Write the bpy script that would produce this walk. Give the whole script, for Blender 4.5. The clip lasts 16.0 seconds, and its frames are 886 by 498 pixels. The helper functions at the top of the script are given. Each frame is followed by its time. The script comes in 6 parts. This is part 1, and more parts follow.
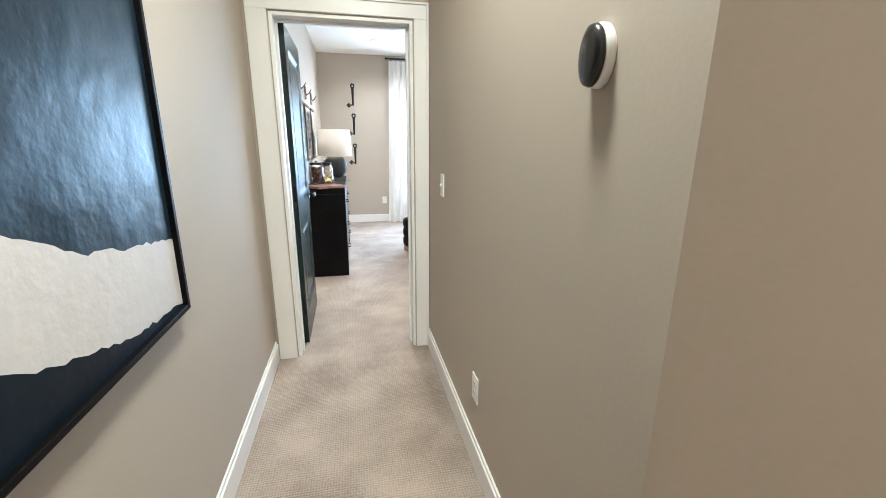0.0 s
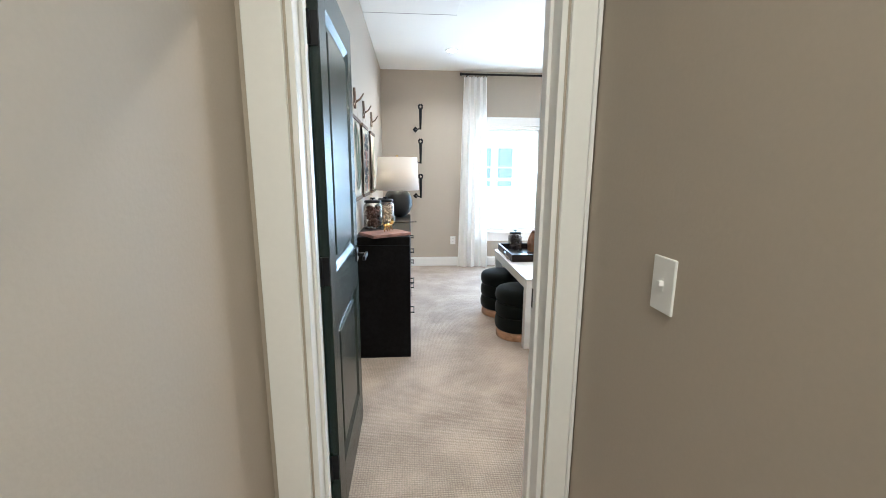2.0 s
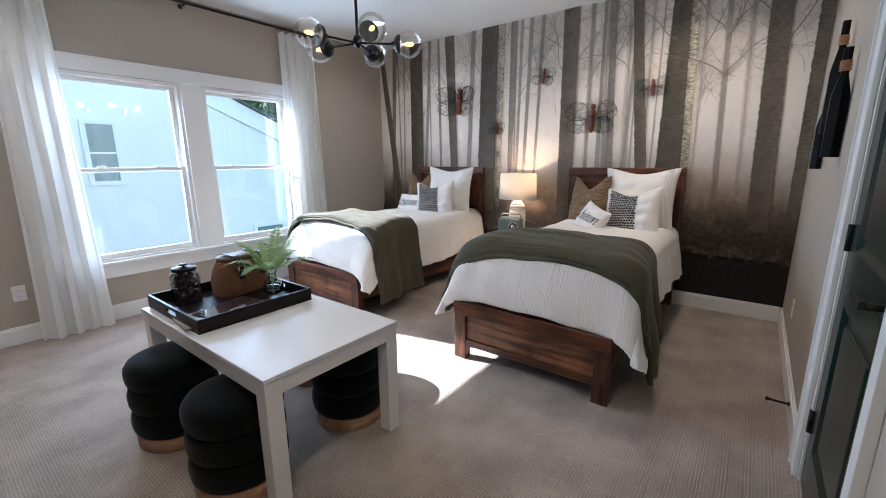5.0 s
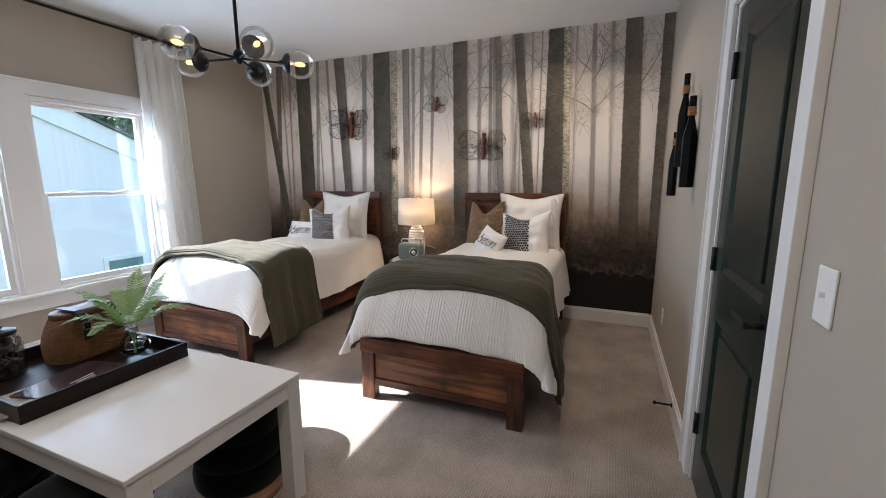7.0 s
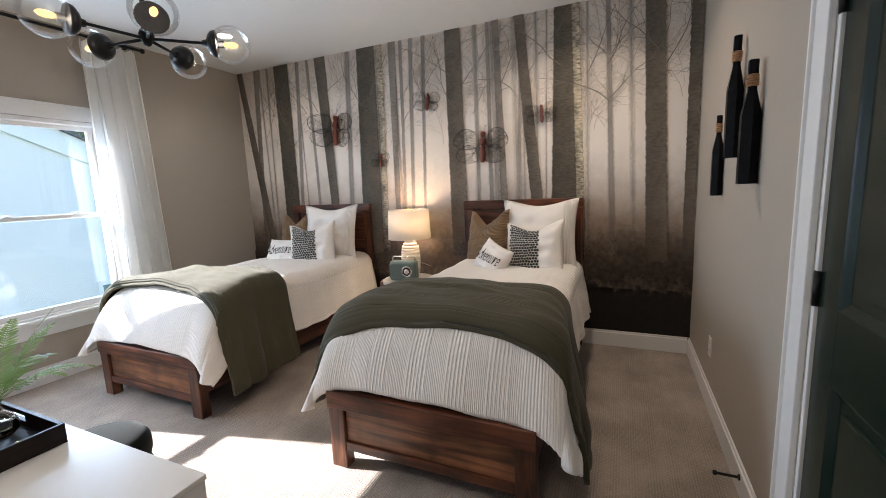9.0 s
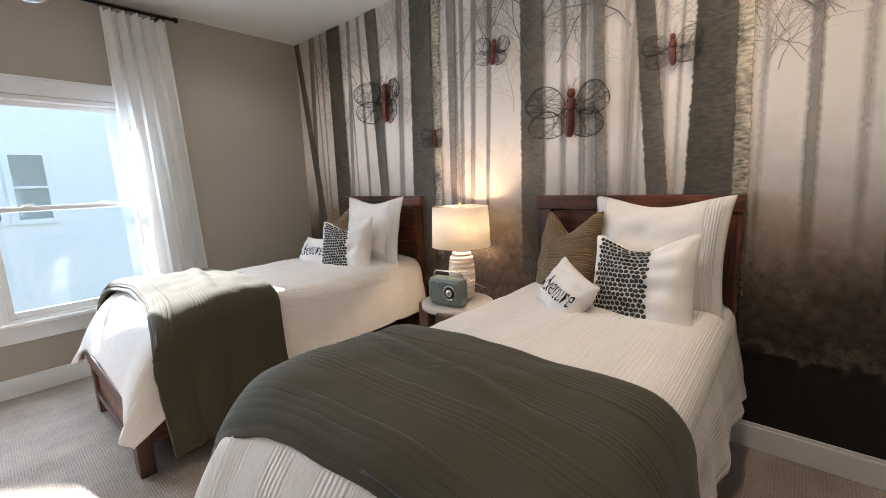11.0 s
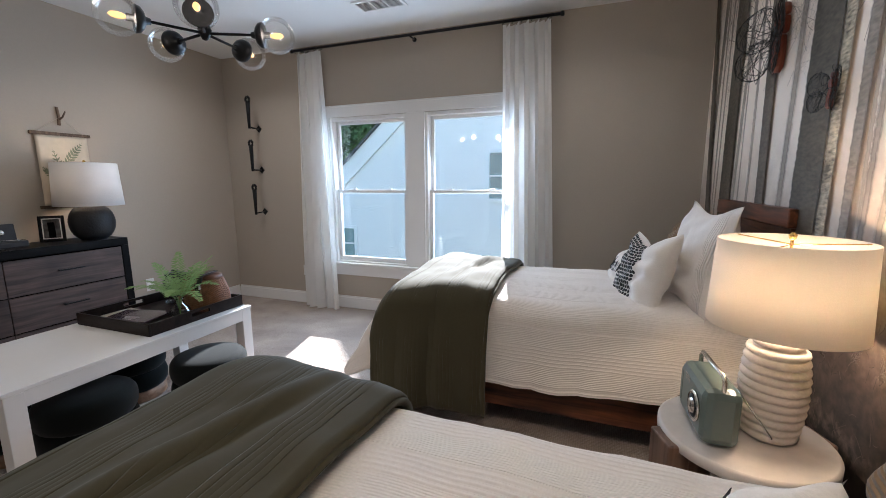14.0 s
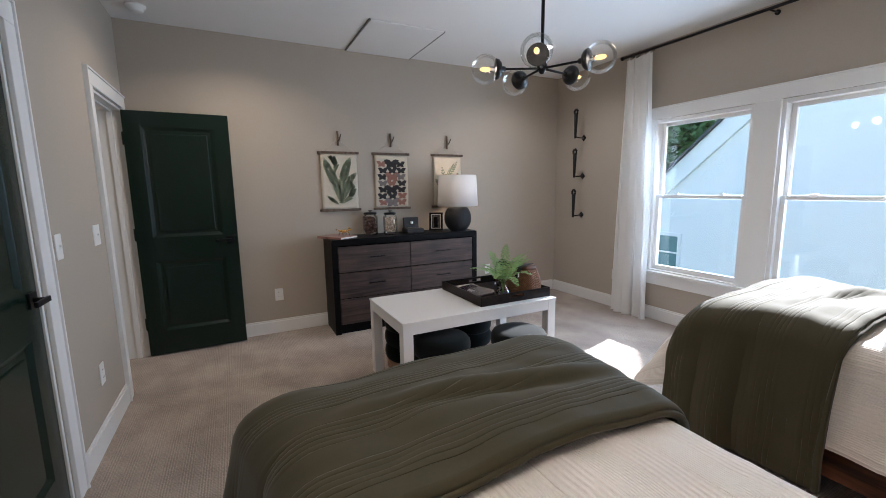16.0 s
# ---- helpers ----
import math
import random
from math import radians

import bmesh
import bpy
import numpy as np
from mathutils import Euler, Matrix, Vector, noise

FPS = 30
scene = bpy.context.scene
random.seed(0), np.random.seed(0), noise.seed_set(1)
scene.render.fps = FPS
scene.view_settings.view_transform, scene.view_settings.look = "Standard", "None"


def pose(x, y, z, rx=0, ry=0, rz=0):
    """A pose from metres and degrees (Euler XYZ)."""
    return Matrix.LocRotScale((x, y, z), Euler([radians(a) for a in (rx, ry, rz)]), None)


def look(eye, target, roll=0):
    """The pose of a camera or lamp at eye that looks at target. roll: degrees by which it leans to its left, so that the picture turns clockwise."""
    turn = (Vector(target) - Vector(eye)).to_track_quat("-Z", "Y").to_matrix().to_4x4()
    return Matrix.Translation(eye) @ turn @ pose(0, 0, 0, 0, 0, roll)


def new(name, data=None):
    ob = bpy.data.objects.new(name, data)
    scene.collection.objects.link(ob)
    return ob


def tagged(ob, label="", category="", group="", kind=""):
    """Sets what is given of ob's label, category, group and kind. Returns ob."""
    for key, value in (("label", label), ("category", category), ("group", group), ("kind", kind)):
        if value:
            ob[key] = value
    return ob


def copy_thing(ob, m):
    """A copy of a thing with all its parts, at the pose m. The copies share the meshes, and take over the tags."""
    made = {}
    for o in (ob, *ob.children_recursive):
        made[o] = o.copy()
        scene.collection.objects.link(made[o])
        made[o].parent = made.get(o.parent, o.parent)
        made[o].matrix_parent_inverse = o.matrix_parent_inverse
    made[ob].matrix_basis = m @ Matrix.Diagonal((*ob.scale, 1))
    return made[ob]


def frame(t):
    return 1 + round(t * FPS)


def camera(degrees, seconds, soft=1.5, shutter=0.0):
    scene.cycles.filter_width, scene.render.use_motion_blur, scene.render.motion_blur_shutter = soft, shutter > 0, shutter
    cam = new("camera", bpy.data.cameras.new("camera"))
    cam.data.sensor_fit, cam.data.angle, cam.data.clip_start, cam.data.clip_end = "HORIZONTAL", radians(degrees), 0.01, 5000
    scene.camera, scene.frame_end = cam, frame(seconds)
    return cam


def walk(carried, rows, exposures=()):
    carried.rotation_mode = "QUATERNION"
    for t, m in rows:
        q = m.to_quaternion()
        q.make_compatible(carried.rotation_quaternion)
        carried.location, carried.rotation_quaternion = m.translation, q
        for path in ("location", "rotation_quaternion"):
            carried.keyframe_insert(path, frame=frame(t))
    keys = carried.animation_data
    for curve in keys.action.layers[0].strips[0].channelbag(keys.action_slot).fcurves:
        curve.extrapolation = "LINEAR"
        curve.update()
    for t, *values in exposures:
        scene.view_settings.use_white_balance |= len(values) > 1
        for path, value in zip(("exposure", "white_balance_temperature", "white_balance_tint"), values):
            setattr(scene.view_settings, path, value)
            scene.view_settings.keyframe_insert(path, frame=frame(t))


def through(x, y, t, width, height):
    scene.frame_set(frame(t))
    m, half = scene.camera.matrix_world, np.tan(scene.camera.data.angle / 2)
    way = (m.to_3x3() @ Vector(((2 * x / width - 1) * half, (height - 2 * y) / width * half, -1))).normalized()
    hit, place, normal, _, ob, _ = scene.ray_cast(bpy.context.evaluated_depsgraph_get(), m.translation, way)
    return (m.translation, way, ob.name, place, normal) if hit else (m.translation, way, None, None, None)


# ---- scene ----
cam = camera(94.8, 16.0, soft=0.9)
PATH = [
    (0, (0.134, 0.402, 1.365), (0.548, 2.293, 0.861), 0.4),
    (0.5, (0.101, 0.67, 1.363), (0.253, 2.614, 0.92), -0.3),
    (1, (0.108, 1.002, 1.397), (0.134, 2.958, 0.983), -0.1),
    (1.5, (0.058, 1.367, 1.399), (0.125, 3.332, 1.03), 0.4),
    (2, (0.064, 1.743, 1.381), (0.213, 3.702, 1.007), 0.3),
    (2.5, (0.096, 2.128, 1.366), (0.342, 4.068, 0.947), 0.1),
    (3, (0.051, 2.515, 1.35), (0.5, 4.41, 0.892), 0.3),
    (3.5, (0.089, 2.83, 1.33), (0.77, 4.65, 0.859), 0.1),
    (4, (0.148, 3.09, 1.333), (1.164, 4.751, 0.878), 0.3),
    (4.5, (0.201, 3.303, 1.345), (1.525, 4.733, 0.894), 0.2),
    (5, (0.283, 3.409, 1.333), (1.834, 4.597, 0.903), -0.4),
    (5.2, (0.322, 3.442, 1.334), (1.943, 4.533, 0.908), -0.4),
    (7.3, (0.35, 3.543, 1.377), (2.179, 4.282, 1.047), -0.3),
    (7.5, (0.351, 3.549, 1.373), (2.18, 4.289, 1.045), -0.5),
    (8, (0.425, 3.583, 1.365), (2.252, 4.333, 1.046), -1.0),
    (8.2, (0.495, 3.597, 1.361), (2.323, 4.343, 1.046), -1.5),
    (10.3, (1.661, 3.65, 1.362), (3.343, 4.692, 1.07), -2.7),
    (10.5, (1.748, 3.668, 1.372), (3.39, 4.767, 1.064), -2.5),
    (11, (2.117, 3.727, 1.353), (3.598, 5.03, 1.024), -2.1),
    (11.5, (2.47, 3.747, 1.321), (3.743, 5.252, 0.984), -1.8),
    (12, (2.813, 3.761, 1.332), (3.841, 5.44, 0.978), -1.5),
    (12.5, (3.142, 3.828, 1.339), (3.849, 5.667, 0.993), -0.8),
    (13, (3.395, 3.846, 1.357), (3.684, 5.793, 1.001), -0.4),
    (13.5, (3.599, 3.871, 1.365), (3.399, 5.832, 1.029), -0.2),
    (14, (3.679, 3.948, 1.359), (2.998, 5.8, 1.035), -0.3),
    (14.5, (3.713, 3.958, 1.383), (2.619, 5.602, 1.068), -0.5),
    (15, (3.808, 3.939, 1.369), (2.403, 5.331, 1.072), -1.0),
    (15.5, (3.841, 3.908, 1.384), (2.221, 5.044, 1.089), -1.1),
    (16, (3.847, 3.866, 1.379), (2.081, 4.758, 1.086), -0.9),
]
EXPOSURE = [(0.0, 4.05, 5280, 4), (2.0, 3.65, 5380, 4), (3.0, 3.25, 5300, 9), (3.5, 3.05, 5350, 10), (4.0, 2.75, 5370, 10), (5.0, 2.4, 5450, 11), (8.0, 2.27, 5950, 12), (11.0, 2.38, 6000, 12), (13.0, 2.02, 5750, 12), (14.5, 2.05, 5680, 12), (16.0, 2.24, 5700, 12)]
walk(cam, [(t, look(eye, target, roll)) for t, eye, target, roll in PATH], EXPOSURE)

# ---- light ----
SUN_TO = Vector((-0.20, 0.83, 0.525)).normalized()
world = bpy.data.worlds.new("sky")
scene.world = world
world.use_nodes = True
wn = world.node_tree.nodes
sky = wn.new("ShaderNodeTexSky")
sky.sky_type, sky.sun_disc = "NISHITA", False
sky.sun_elevation = math.asin(SUN_TO.z)
sky.sun_rotation = math.atan2(SUN_TO.x, SUN_TO.y)
world.node_tree.links.new(sky.outputs[0], wn["Background"].inputs[0])
wn["Background"].inputs[1].default_value = 0.108
sun = new("sun", bpy.data.lights.new("sun", "SUN"))
sun.data.energy, sun.data.angle, sun.data.color = 5.0, radians(0.5), (1.0, 0.95, 0.87)
sun.matrix_world = look((0, 0, 20), Vector((0, 0, 20)) - SUN_TO)


def lamp(name, kind, at, watts, color, size=0.03, aim=None, **more):
    data = bpy.data.lights.new(name, kind)
    data.energy, data.color = watts, color
    if kind == "AREA":
        data.shape, data.size = "DISK", size
        data.spread = radians(more.get("spread", 180))
    else:
        data.shadow_soft_size = size
    if kind == "SPOT":
        data.spot_size, data.spot_blend = radians(more.get("cone", 110)), 0.6
    ob = new(name, data)
    ob.matrix_world = look(at, aim) if aim else pose(*at)
    return ob


WARM = (1.0, 0.72, 0.45)
SOFT = (1.0, 0.90, 0.79)


# ---- materials ----
def mat(name, color, rough=0.6, metal=0.0, grain=40.0, vary=0.12, bump=0.0, big=1.5, spec=0.5, coat=0.0, sheen=0.0, rnd=0.0):
    """A surface with fine grain, broad variation and relief."""
    m = bpy.data.materials.new(name)
    m.use_nodes = True
    nt = m.node_tree
    b = nt.nodes["Principled BSDF"]
    b.inputs["Roughness"].default_value, b.inputs["Metallic"].default_value = rough, metal
    b.inputs["Specular IOR Level"].default_value = spec
    b.inputs["Coat Weight"].default_value = coat
    b.inputs["Sheen Weight"].default_value = sheen
    tc = nt.nodes.new("ShaderNodeTexCoord")
    n1, n2 = nt.nodes.new("ShaderNodeTexNoise"), nt.nodes.new("ShaderNodeTexNoise")
    n1.inputs["Scale"].default_value, n2.inputs["Scale"].default_value = grain, big
    n1.inputs["Detail"].default_value = 6
    for n in (n1, n2):
        nt.links.new(tc.outputs["Object"], n.inputs["Vector"])
    add = nt.nodes.new("ShaderNodeMath")
    nt.links.new(n1.outputs["Fac"], add.inputs[0])
    nt.links.new(n2.outputs["Fac"], add.inputs[1])
    rng = nt.nodes.new("ShaderNodeMapRange")
    rng.inputs["From Min"].default_value, rng.inputs["From Max"].default_value = 0.6, 1.4
    rng.inputs["To Min"].default_value, rng.inputs["To Max"].default_value = 1 - vary, 1 + vary
    nt.links.new(add.outputs[0], rng.inputs["Value"])
    mul = nt.nodes.new("ShaderNodeVectorMath")
    mul.operation = "SCALE"
    mul.inputs[0].default_value = color
    nt.links.new(rng.outputs[0], mul.inputs["Scale"])
    out = mul.outputs[0]
    if rnd:
        oi = nt.nodes.new("ShaderNodeObjectInfo")
        r2 = nt.nodes.new("ShaderNodeMapRange")
        r2.inputs["To Min"].default_value, r2.inputs["To Max"].default_value = 1 - rnd, 1 + rnd
        nt.links.new(oi.outputs["Random"], r2.inputs["Value"])
        m2 = nt.nodes.new("ShaderNodeVectorMath")
        m2.operation = "SCALE"
        nt.links.new(out, m2.inputs[0])
        nt.links.new(r2.outputs[0], m2.inputs["Scale"])
        out = m2.outputs[0]
    nt.links.new(out, b.inputs["Base Color"])
    if bump:
        bp = nt.nodes.new("ShaderNodeBump")
        bp.inputs["Strength"].default_value, bp.inputs["Distance"].default_value = bump, 0.01
        nt.links.new(n1.outputs["Fac"], bp.inputs["Height"])
        nt.links.new(bp.outputs[0], b.inputs["Normal"])
    return m


def wood(name, dark, light, rough=0.45, along="y", scale=1.0, knots=0.0, spec=0.5):
    """Wood with stretched grain along one axis."""
    m = bpy.data.materials.new(name)
    m.use_nodes = True
    nt = m.node_tree
    b = nt.nodes["Principled BSDF"]
    b.inputs["Roughness"].default_value = rough
    b.inputs["Specular IOR Level"].default_value = spec
    tc = nt.nodes.new("ShaderNodeTexCoord")
    mp = nt.nodes.new("ShaderNodeMapping")
    st = {"x": (1.5, 22, 22), "y": (22, 1.5, 22), "z": (22, 22, 1.5)}[along]
    mp.inputs["Scale"].default_value = [v * scale for v in st]
    oi = nt.nodes.new("ShaderNodeObjectInfo")
    sc = nt.nodes.new("ShaderNodeMath")
    sc.operation = "MULTIPLY"
    sc.inputs[1].default_value = 37.0
    nt.links.new(oi.outputs["Random"], sc.inputs[0])
    off = nt.nodes.new("ShaderNodeVectorMath")
    nt.links.new(tc.outputs["Object"], off.inputs[0])
    nt.links.new(sc.outputs[0], off.inputs[1])
    nt.links.new(off.outputs[0], mp.inputs["Vector"])
    n = nt.nodes.new("ShaderNodeTexNoise")
    n.inputs["Scale"].default_value, n.inputs["Detail"].default_value, n.inputs["Distortion"].default_value = 1.6, 8, 0.7
    nt.links.new(mp.outputs[0], n.inputs["Vector"])
    cr = nt.nodes.new("ShaderNodeValToRGB")
    cr.color_ramp.elements[0].color, cr.color_ramp.elements[0].position = (*dark, 1), 0.32
    cr.color_ramp.elements[1].color, cr.color_ramp.elements[1].position = (*light, 1), 0.72
    nt.links.new(n.outputs["Fac"], cr.inputs[0])
    nb = nt.nodes.new("ShaderNodeTexNoise")
    nb.inputs["Scale"].default_value, nb.inputs["Detail"].default_value = 5.0, 3
    nt.links.new(off.outputs[0], nb.inputs["Vector"])
    rg = nt.nodes.new("ShaderNodeMapRange")
    rg.inputs["From Min"].default_value, rg.inputs["From Max"].default_value = 0.3, 0.7
    rg.inputs["To Min"].default_value, rg.inputs["To Max"].default_value = 0.65 - knots, 1.2
    nt.links.new(nb.outputs["Fac"], rg.inputs[0])
    mx = nt.nodes.new("ShaderNodeVectorMath")
    mx.operation = "SCALE"
    nt.links.new(cr.outputs[0], mx.inputs[0])
    nt.links.new(rg.outputs[0], mx.inputs["Scale"])
    nt.links.new(mx.outputs[0], b.inputs["Base Color"])
    bp = nt.nodes.new("ShaderNodeBump")
    bp.inputs["Strength"].default_value, bp.inputs["Distance"].default_value = 0.25, 0.004
    nt.links.new(n.outputs["Fac"], bp.inputs["Height"])
    nt.links.new(bp.outputs[0], b.inputs["Normal"])
    return m


def glow(name, color, strength):
    m = bpy.data.materials.new(name)
    m.use_nodes = True
    b = m.node_tree.nodes["Principled BSDF"]
    b.inputs["Base Color"].default_value = (*color, 1)
    b.inputs["Emission Color"].default_value = (*color, 1)
    b.inputs["Emission Strength"].default_value = strength
    return m


def glass(name, color=(1, 1, 1), rough=0.0, ior=1.5, gloss=1.0):
    m = bpy.data.materials.new(name)
    m.use_nodes = True
    nt = m.node_tree
    nt.nodes.remove(nt.nodes["Principled BSDF"])
    tr, gl, mix, fr = (nt.nodes.new("ShaderNode" + k) for k in ("BsdfTransparent", "BsdfGlossy", "MixShader", "Fresnel"))
    tr.inputs[0].default_value = (*color, 1)
    gl.inputs["Roughness"].default_value = rough
    fr.inputs["IOR"].default_value = ior
    sc = nt.nodes.new("ShaderNodeMath")
    sc.operation = "MULTIPLY"
    sc.inputs[1].default_value = gloss
    nt.links.new(fr.outputs[0], sc.inputs[0])
    nt.links.new(sc.outputs[0], mix.inputs[0])
    nt.links.new(tr.outputs[0], mix.inputs[1])
    nt.links.new(gl.outputs[0], mix.inputs[2])
    nt.links.new(mix.outputs[0], nt.nodes["Material Output"].inputs[0])
    return m


def cloth(name, color, rough=0.9, through=0.35):
    """Cloth that lets part of the light through."""
    m = mat(name, color, rough, grain=300, vary=0.06, bump=0.15, big=3)
    nt = m.node_tree
    b = nt.nodes["Principled BSDF"]
    t, mix = nt.nodes.new("ShaderNodeBsdfTranslucent"), nt.nodes.new("ShaderNodeMixShader")
    t.inputs[0].default_value = (*color, 1)
    mix.inputs[0].default_value = through
    nt.links.new(b.outputs[0], mix.inputs[1])
    nt.links.new(t.outputs[0], mix.inputs[2])
    nt.links.new(mix.outputs[0], nt.nodes["Material Output"].inputs[0])
    return m


def ribbed(name, color, axis=0, pitch=0.012, group=0.11, fill=0.5, strength=0.6, rough=0.85, fine=0.0):
    """Bedding with stitched pleats in groups, laid along the sheet's own coordinates (metres)."""
    m = mat(name, color, rough, grain=120, vary=0.07, bump=0.0, big=2.5, sheen=0.2)
    nt = m.node_tree
    b = nt.nodes["Principled BSDF"]
    uv = nt.nodes.new("ShaderNodeUVMap")
    sep = nt.nodes.new("ShaderNodeSeparateXYZ")
    nt.links.new(uv.outputs[0], sep.inputs[0])

    def op(kind, a, c=None):
        n = nt.nodes.new("ShaderNodeMath")
        n.operation = kind
        for i, v in enumerate((a, c)):
            if v is None:
                continue
            if isinstance(v, (int, float)):
                n.inputs[i].default_value = v
            else:
                nt.links.new(v, n.inputs[i])
        return n.outputs[0]
    u = sep.outputs[axis]
    wave = op("SINE", op("MULTIPLY", u, 2 * math.pi / pitch))
    mask = op("LESS_THAN", op("FRACT", op("DIVIDE", u, group)), fill)
    ridge = op("MULTIPLY", wave, op("ADD", op("MULTIPLY", mask, 1 - fine), fine))
    n = nt.nodes.new("ShaderNodeTexNoise")
    n.inputs["Scale"].default_value = 9
    nt.links.new(uv.outputs[0], n.inputs["Vector"])
    h = op("ADD", op("MULTIPLY", ridge, 1.0 if strength else 0.0), op("MULTIPLY", n.outputs["Fac"], 1.4))
    bp = nt.nodes.new("ShaderNodeBump")
    bp.inputs["Strength"].default_value, bp.inputs["Distance"].default_value = max(strength, 0.35), 0.004
    nt.links.new(h, bp.inputs["Height"])
    nt.links.new(bp.outputs[0], b.inputs["Normal"])
    return m


def carpet(name):
    """Loop-pile carpet in fine rows across the room, with trodden patches."""
    m = bpy.data.materials.new(name)
    m.use_nodes = True
    nt = m.node_tree
    b = nt.nodes["Principled BSDF"]
    b.inputs["Roughness"].default_value = 0.95
    b.inputs["Sheen Weight"].default_value = 0.15
    tc = nt.nodes.new("ShaderNodeTexCoord")
    w = nt.nodes.new("ShaderNodeTexWave")
    w.bands_direction = "Y"
    w.inputs["Scale"].default_value, w.inputs["Distortion"].default_value = 24, 0.9
    w.inputs["Detail"].default_value, w.inputs["Detail Scale"].default_value = 2, 3
    v = nt.nodes.new("ShaderNodeTexVoronoi")
    v.inputs["Scale"].default_value, v.inputs["Randomness"].default_value = 88, 0.3
    n = nt.nodes.new("ShaderNodeTexNoise")
    n.inputs["Scale"].default_value, n.inputs["Detail"].default_value = 3.2, 5
    for k in (w, v, n):
        nt.links.new(tc.outputs["Object"], k.inputs["Vector"])
    a = nt.nodes.new("ShaderNodeMath")
    a.operation = "MULTIPLY_ADD"
    a.inputs[1].default_value = 0.22
    nt.links.new(w.outputs["Fac"], a.inputs[0])
    nt.links.new(v.outputs["Distance"], a.inputs[2])
    s = nt.nodes.new("ShaderNodeMath")
    s.operation = "MULTIPLY_ADD"
    s.inputs[1].default_value = -0.55
    nt.links.new(a.outputs[0], s.inputs[0])
    nt.links.new(n.outputs["Fac"], s.inputs[2])
    cr = nt.nodes.new("ShaderNodeValToRGB")
    cr.color_ramp.elements[0].color, cr.color_ramp.elements[0].position = (0.25, 0.20, 0.165, 1), 0.0
    cr.color_ramp.elements[1].color, cr.color_ramp.elements[1].position = (0.45, 0.372, 0.315, 1), 0.45
    nt.links.new(s.outputs[0], cr.inputs[0])
    nt.links.new(cr.outputs[0], b.inputs["Base Color"])
    bp = nt.nodes.new("ShaderNodeBump")
    bp.inputs["Strength"].default_value, bp.inputs["Distance"].default_value = 0.8, 0.006
    nt.links.new(a.outputs[0], bp.inputs["Height"])
    nt.links.new(bp.outputs[0], b.inputs["Normal"])
    return m


PAINT = mat("wall paint greige", (0.43, 0.375, 0.308), 0.75, grain=90, vary=0.03, bump=0.05, big=0.7)
WHITE = mat("white trim paint", (0.80, 0.79, 0.77), 0.35, grain=60, vary=0.02, bump=0.02)
CEIL = mat("ceiling paint", (0.78, 0.78, 0.77), 0.85, grain=120, vary=0.02, bump=0.06)
CARPET = carpet("loop carpet")
GREEN = mat("dark green door paint", (0.0042, 0.0145, 0.0097), 0.27, grain=50, vary=0.12, bump=0.03, spec=0.40)
BLACK = mat("matt black metal", (0.012, 0.012, 0.013), 0.4, metal=0.6, grain=80, vary=0.2)
BLACKWOOD = wood("black stained wood", (0.002, 0.002, 0.0023), (0.0062, 0.0055, 0.006), 0.45, "y", spec=0.11)
DRAWER = wood("dark brown drawer wood", (0.028, 0.016, 0.0125), (0.105, 0.064, 0.051), 0.5, "y")
RUSTIC_Y = wood("rustic reddish wood across", (0.026, 0.009, 0.005), (0.225, 0.072, 0.030), 0.36, "y", 1.0, 0.25)
RUSTIC_X = wood("rustic reddish wood along", (0.024, 0.009, 0.005), (0.22, 0.075, 0.032), 0.40, "x", 1.0, 0.25)
RUSTIC_Z = wood("rustic reddish wood upright", (0.024, 0.009, 0.005), (0.22, 0.075, 0.032), 0.40, "z", 1.0, 0.25)
RUSTIC_P = wood("honey rustic panel", (0.075, 0.029, 0.013), (0.38, 0.155, 0.066), 0.42, "y", 0.8, 0.3)
STOOLWOOD = wood("pale oak plinth", (0.33, 0.17, 0.09), (0.55, 0.32, 0.19), 0.5, "y")
NIGHTWOOD = wood("brown walnut", (0.10, 0.055, 0.035), (0.30, 0.18, 0.12), 0.5, "z")
VELVET = mat("black green velvet", (0.0035, 0.0048, 0.0043), 0.8, grain=200, vary=0.2, bump=0.05, sheen=0.10, spec=0.06)
TABLE = mat("white table lacquer", (0.74, 0.73, 0.72), 0.27, grain=20, vary=0.015)
QUILT = ribbed("white pleated quilt", (0.84, 0.785, 0.73), 1, 0.0083, 1.0, 1.0, 0.16)
THROW = ribbed("olive green throw", (0.064, 0.056, 0.031), 0, 0.014, 0.20, 0.4, 0.0)
THROW.node_tree.nodes["Principled BSDF"].inputs["Sheen Weight"].default_value = 0.12
THROW.node_tree.nodes["Principled BSDF"].inputs["Specular IOR Level"].default_value = 0.25
LINEN = mat("white linen", (0.84, 0.785, 0.73), 0.85, grain=160, vary=0.05, bump=0.2, big=6, sheen=0.2)
SHAM = ribbed("white pleated sham", (0.84, 0.785, 0.73), 0, 0.012, 0.5, 0.14, 0.6)
MUSTARD = ribbed("mustard ribbed cloth", (0.25, 0.148, 0.064), 1, 0.013, 1.0, 1.0, 0.9)
DOT = mat("black and grey printed spots", (0.026, 0.028, 0.024), 0.8, grain=70, vary=0.8, big=40)
INK = mat("black ink", (0.012, 0.012, 0.012), 0.7)
CURTAIN = cloth("white linen curtain", (0.90, 0.885, 0.86), 0.9, 0.34)
SHADE = cloth("white linen lamp shade", (0.86, 0.80, 0.71), 0.9, 0.30)
SHADE_W = cloth("plain white lamp shade", (0.86, 0.84, 0.82), 0.9, 0.22)
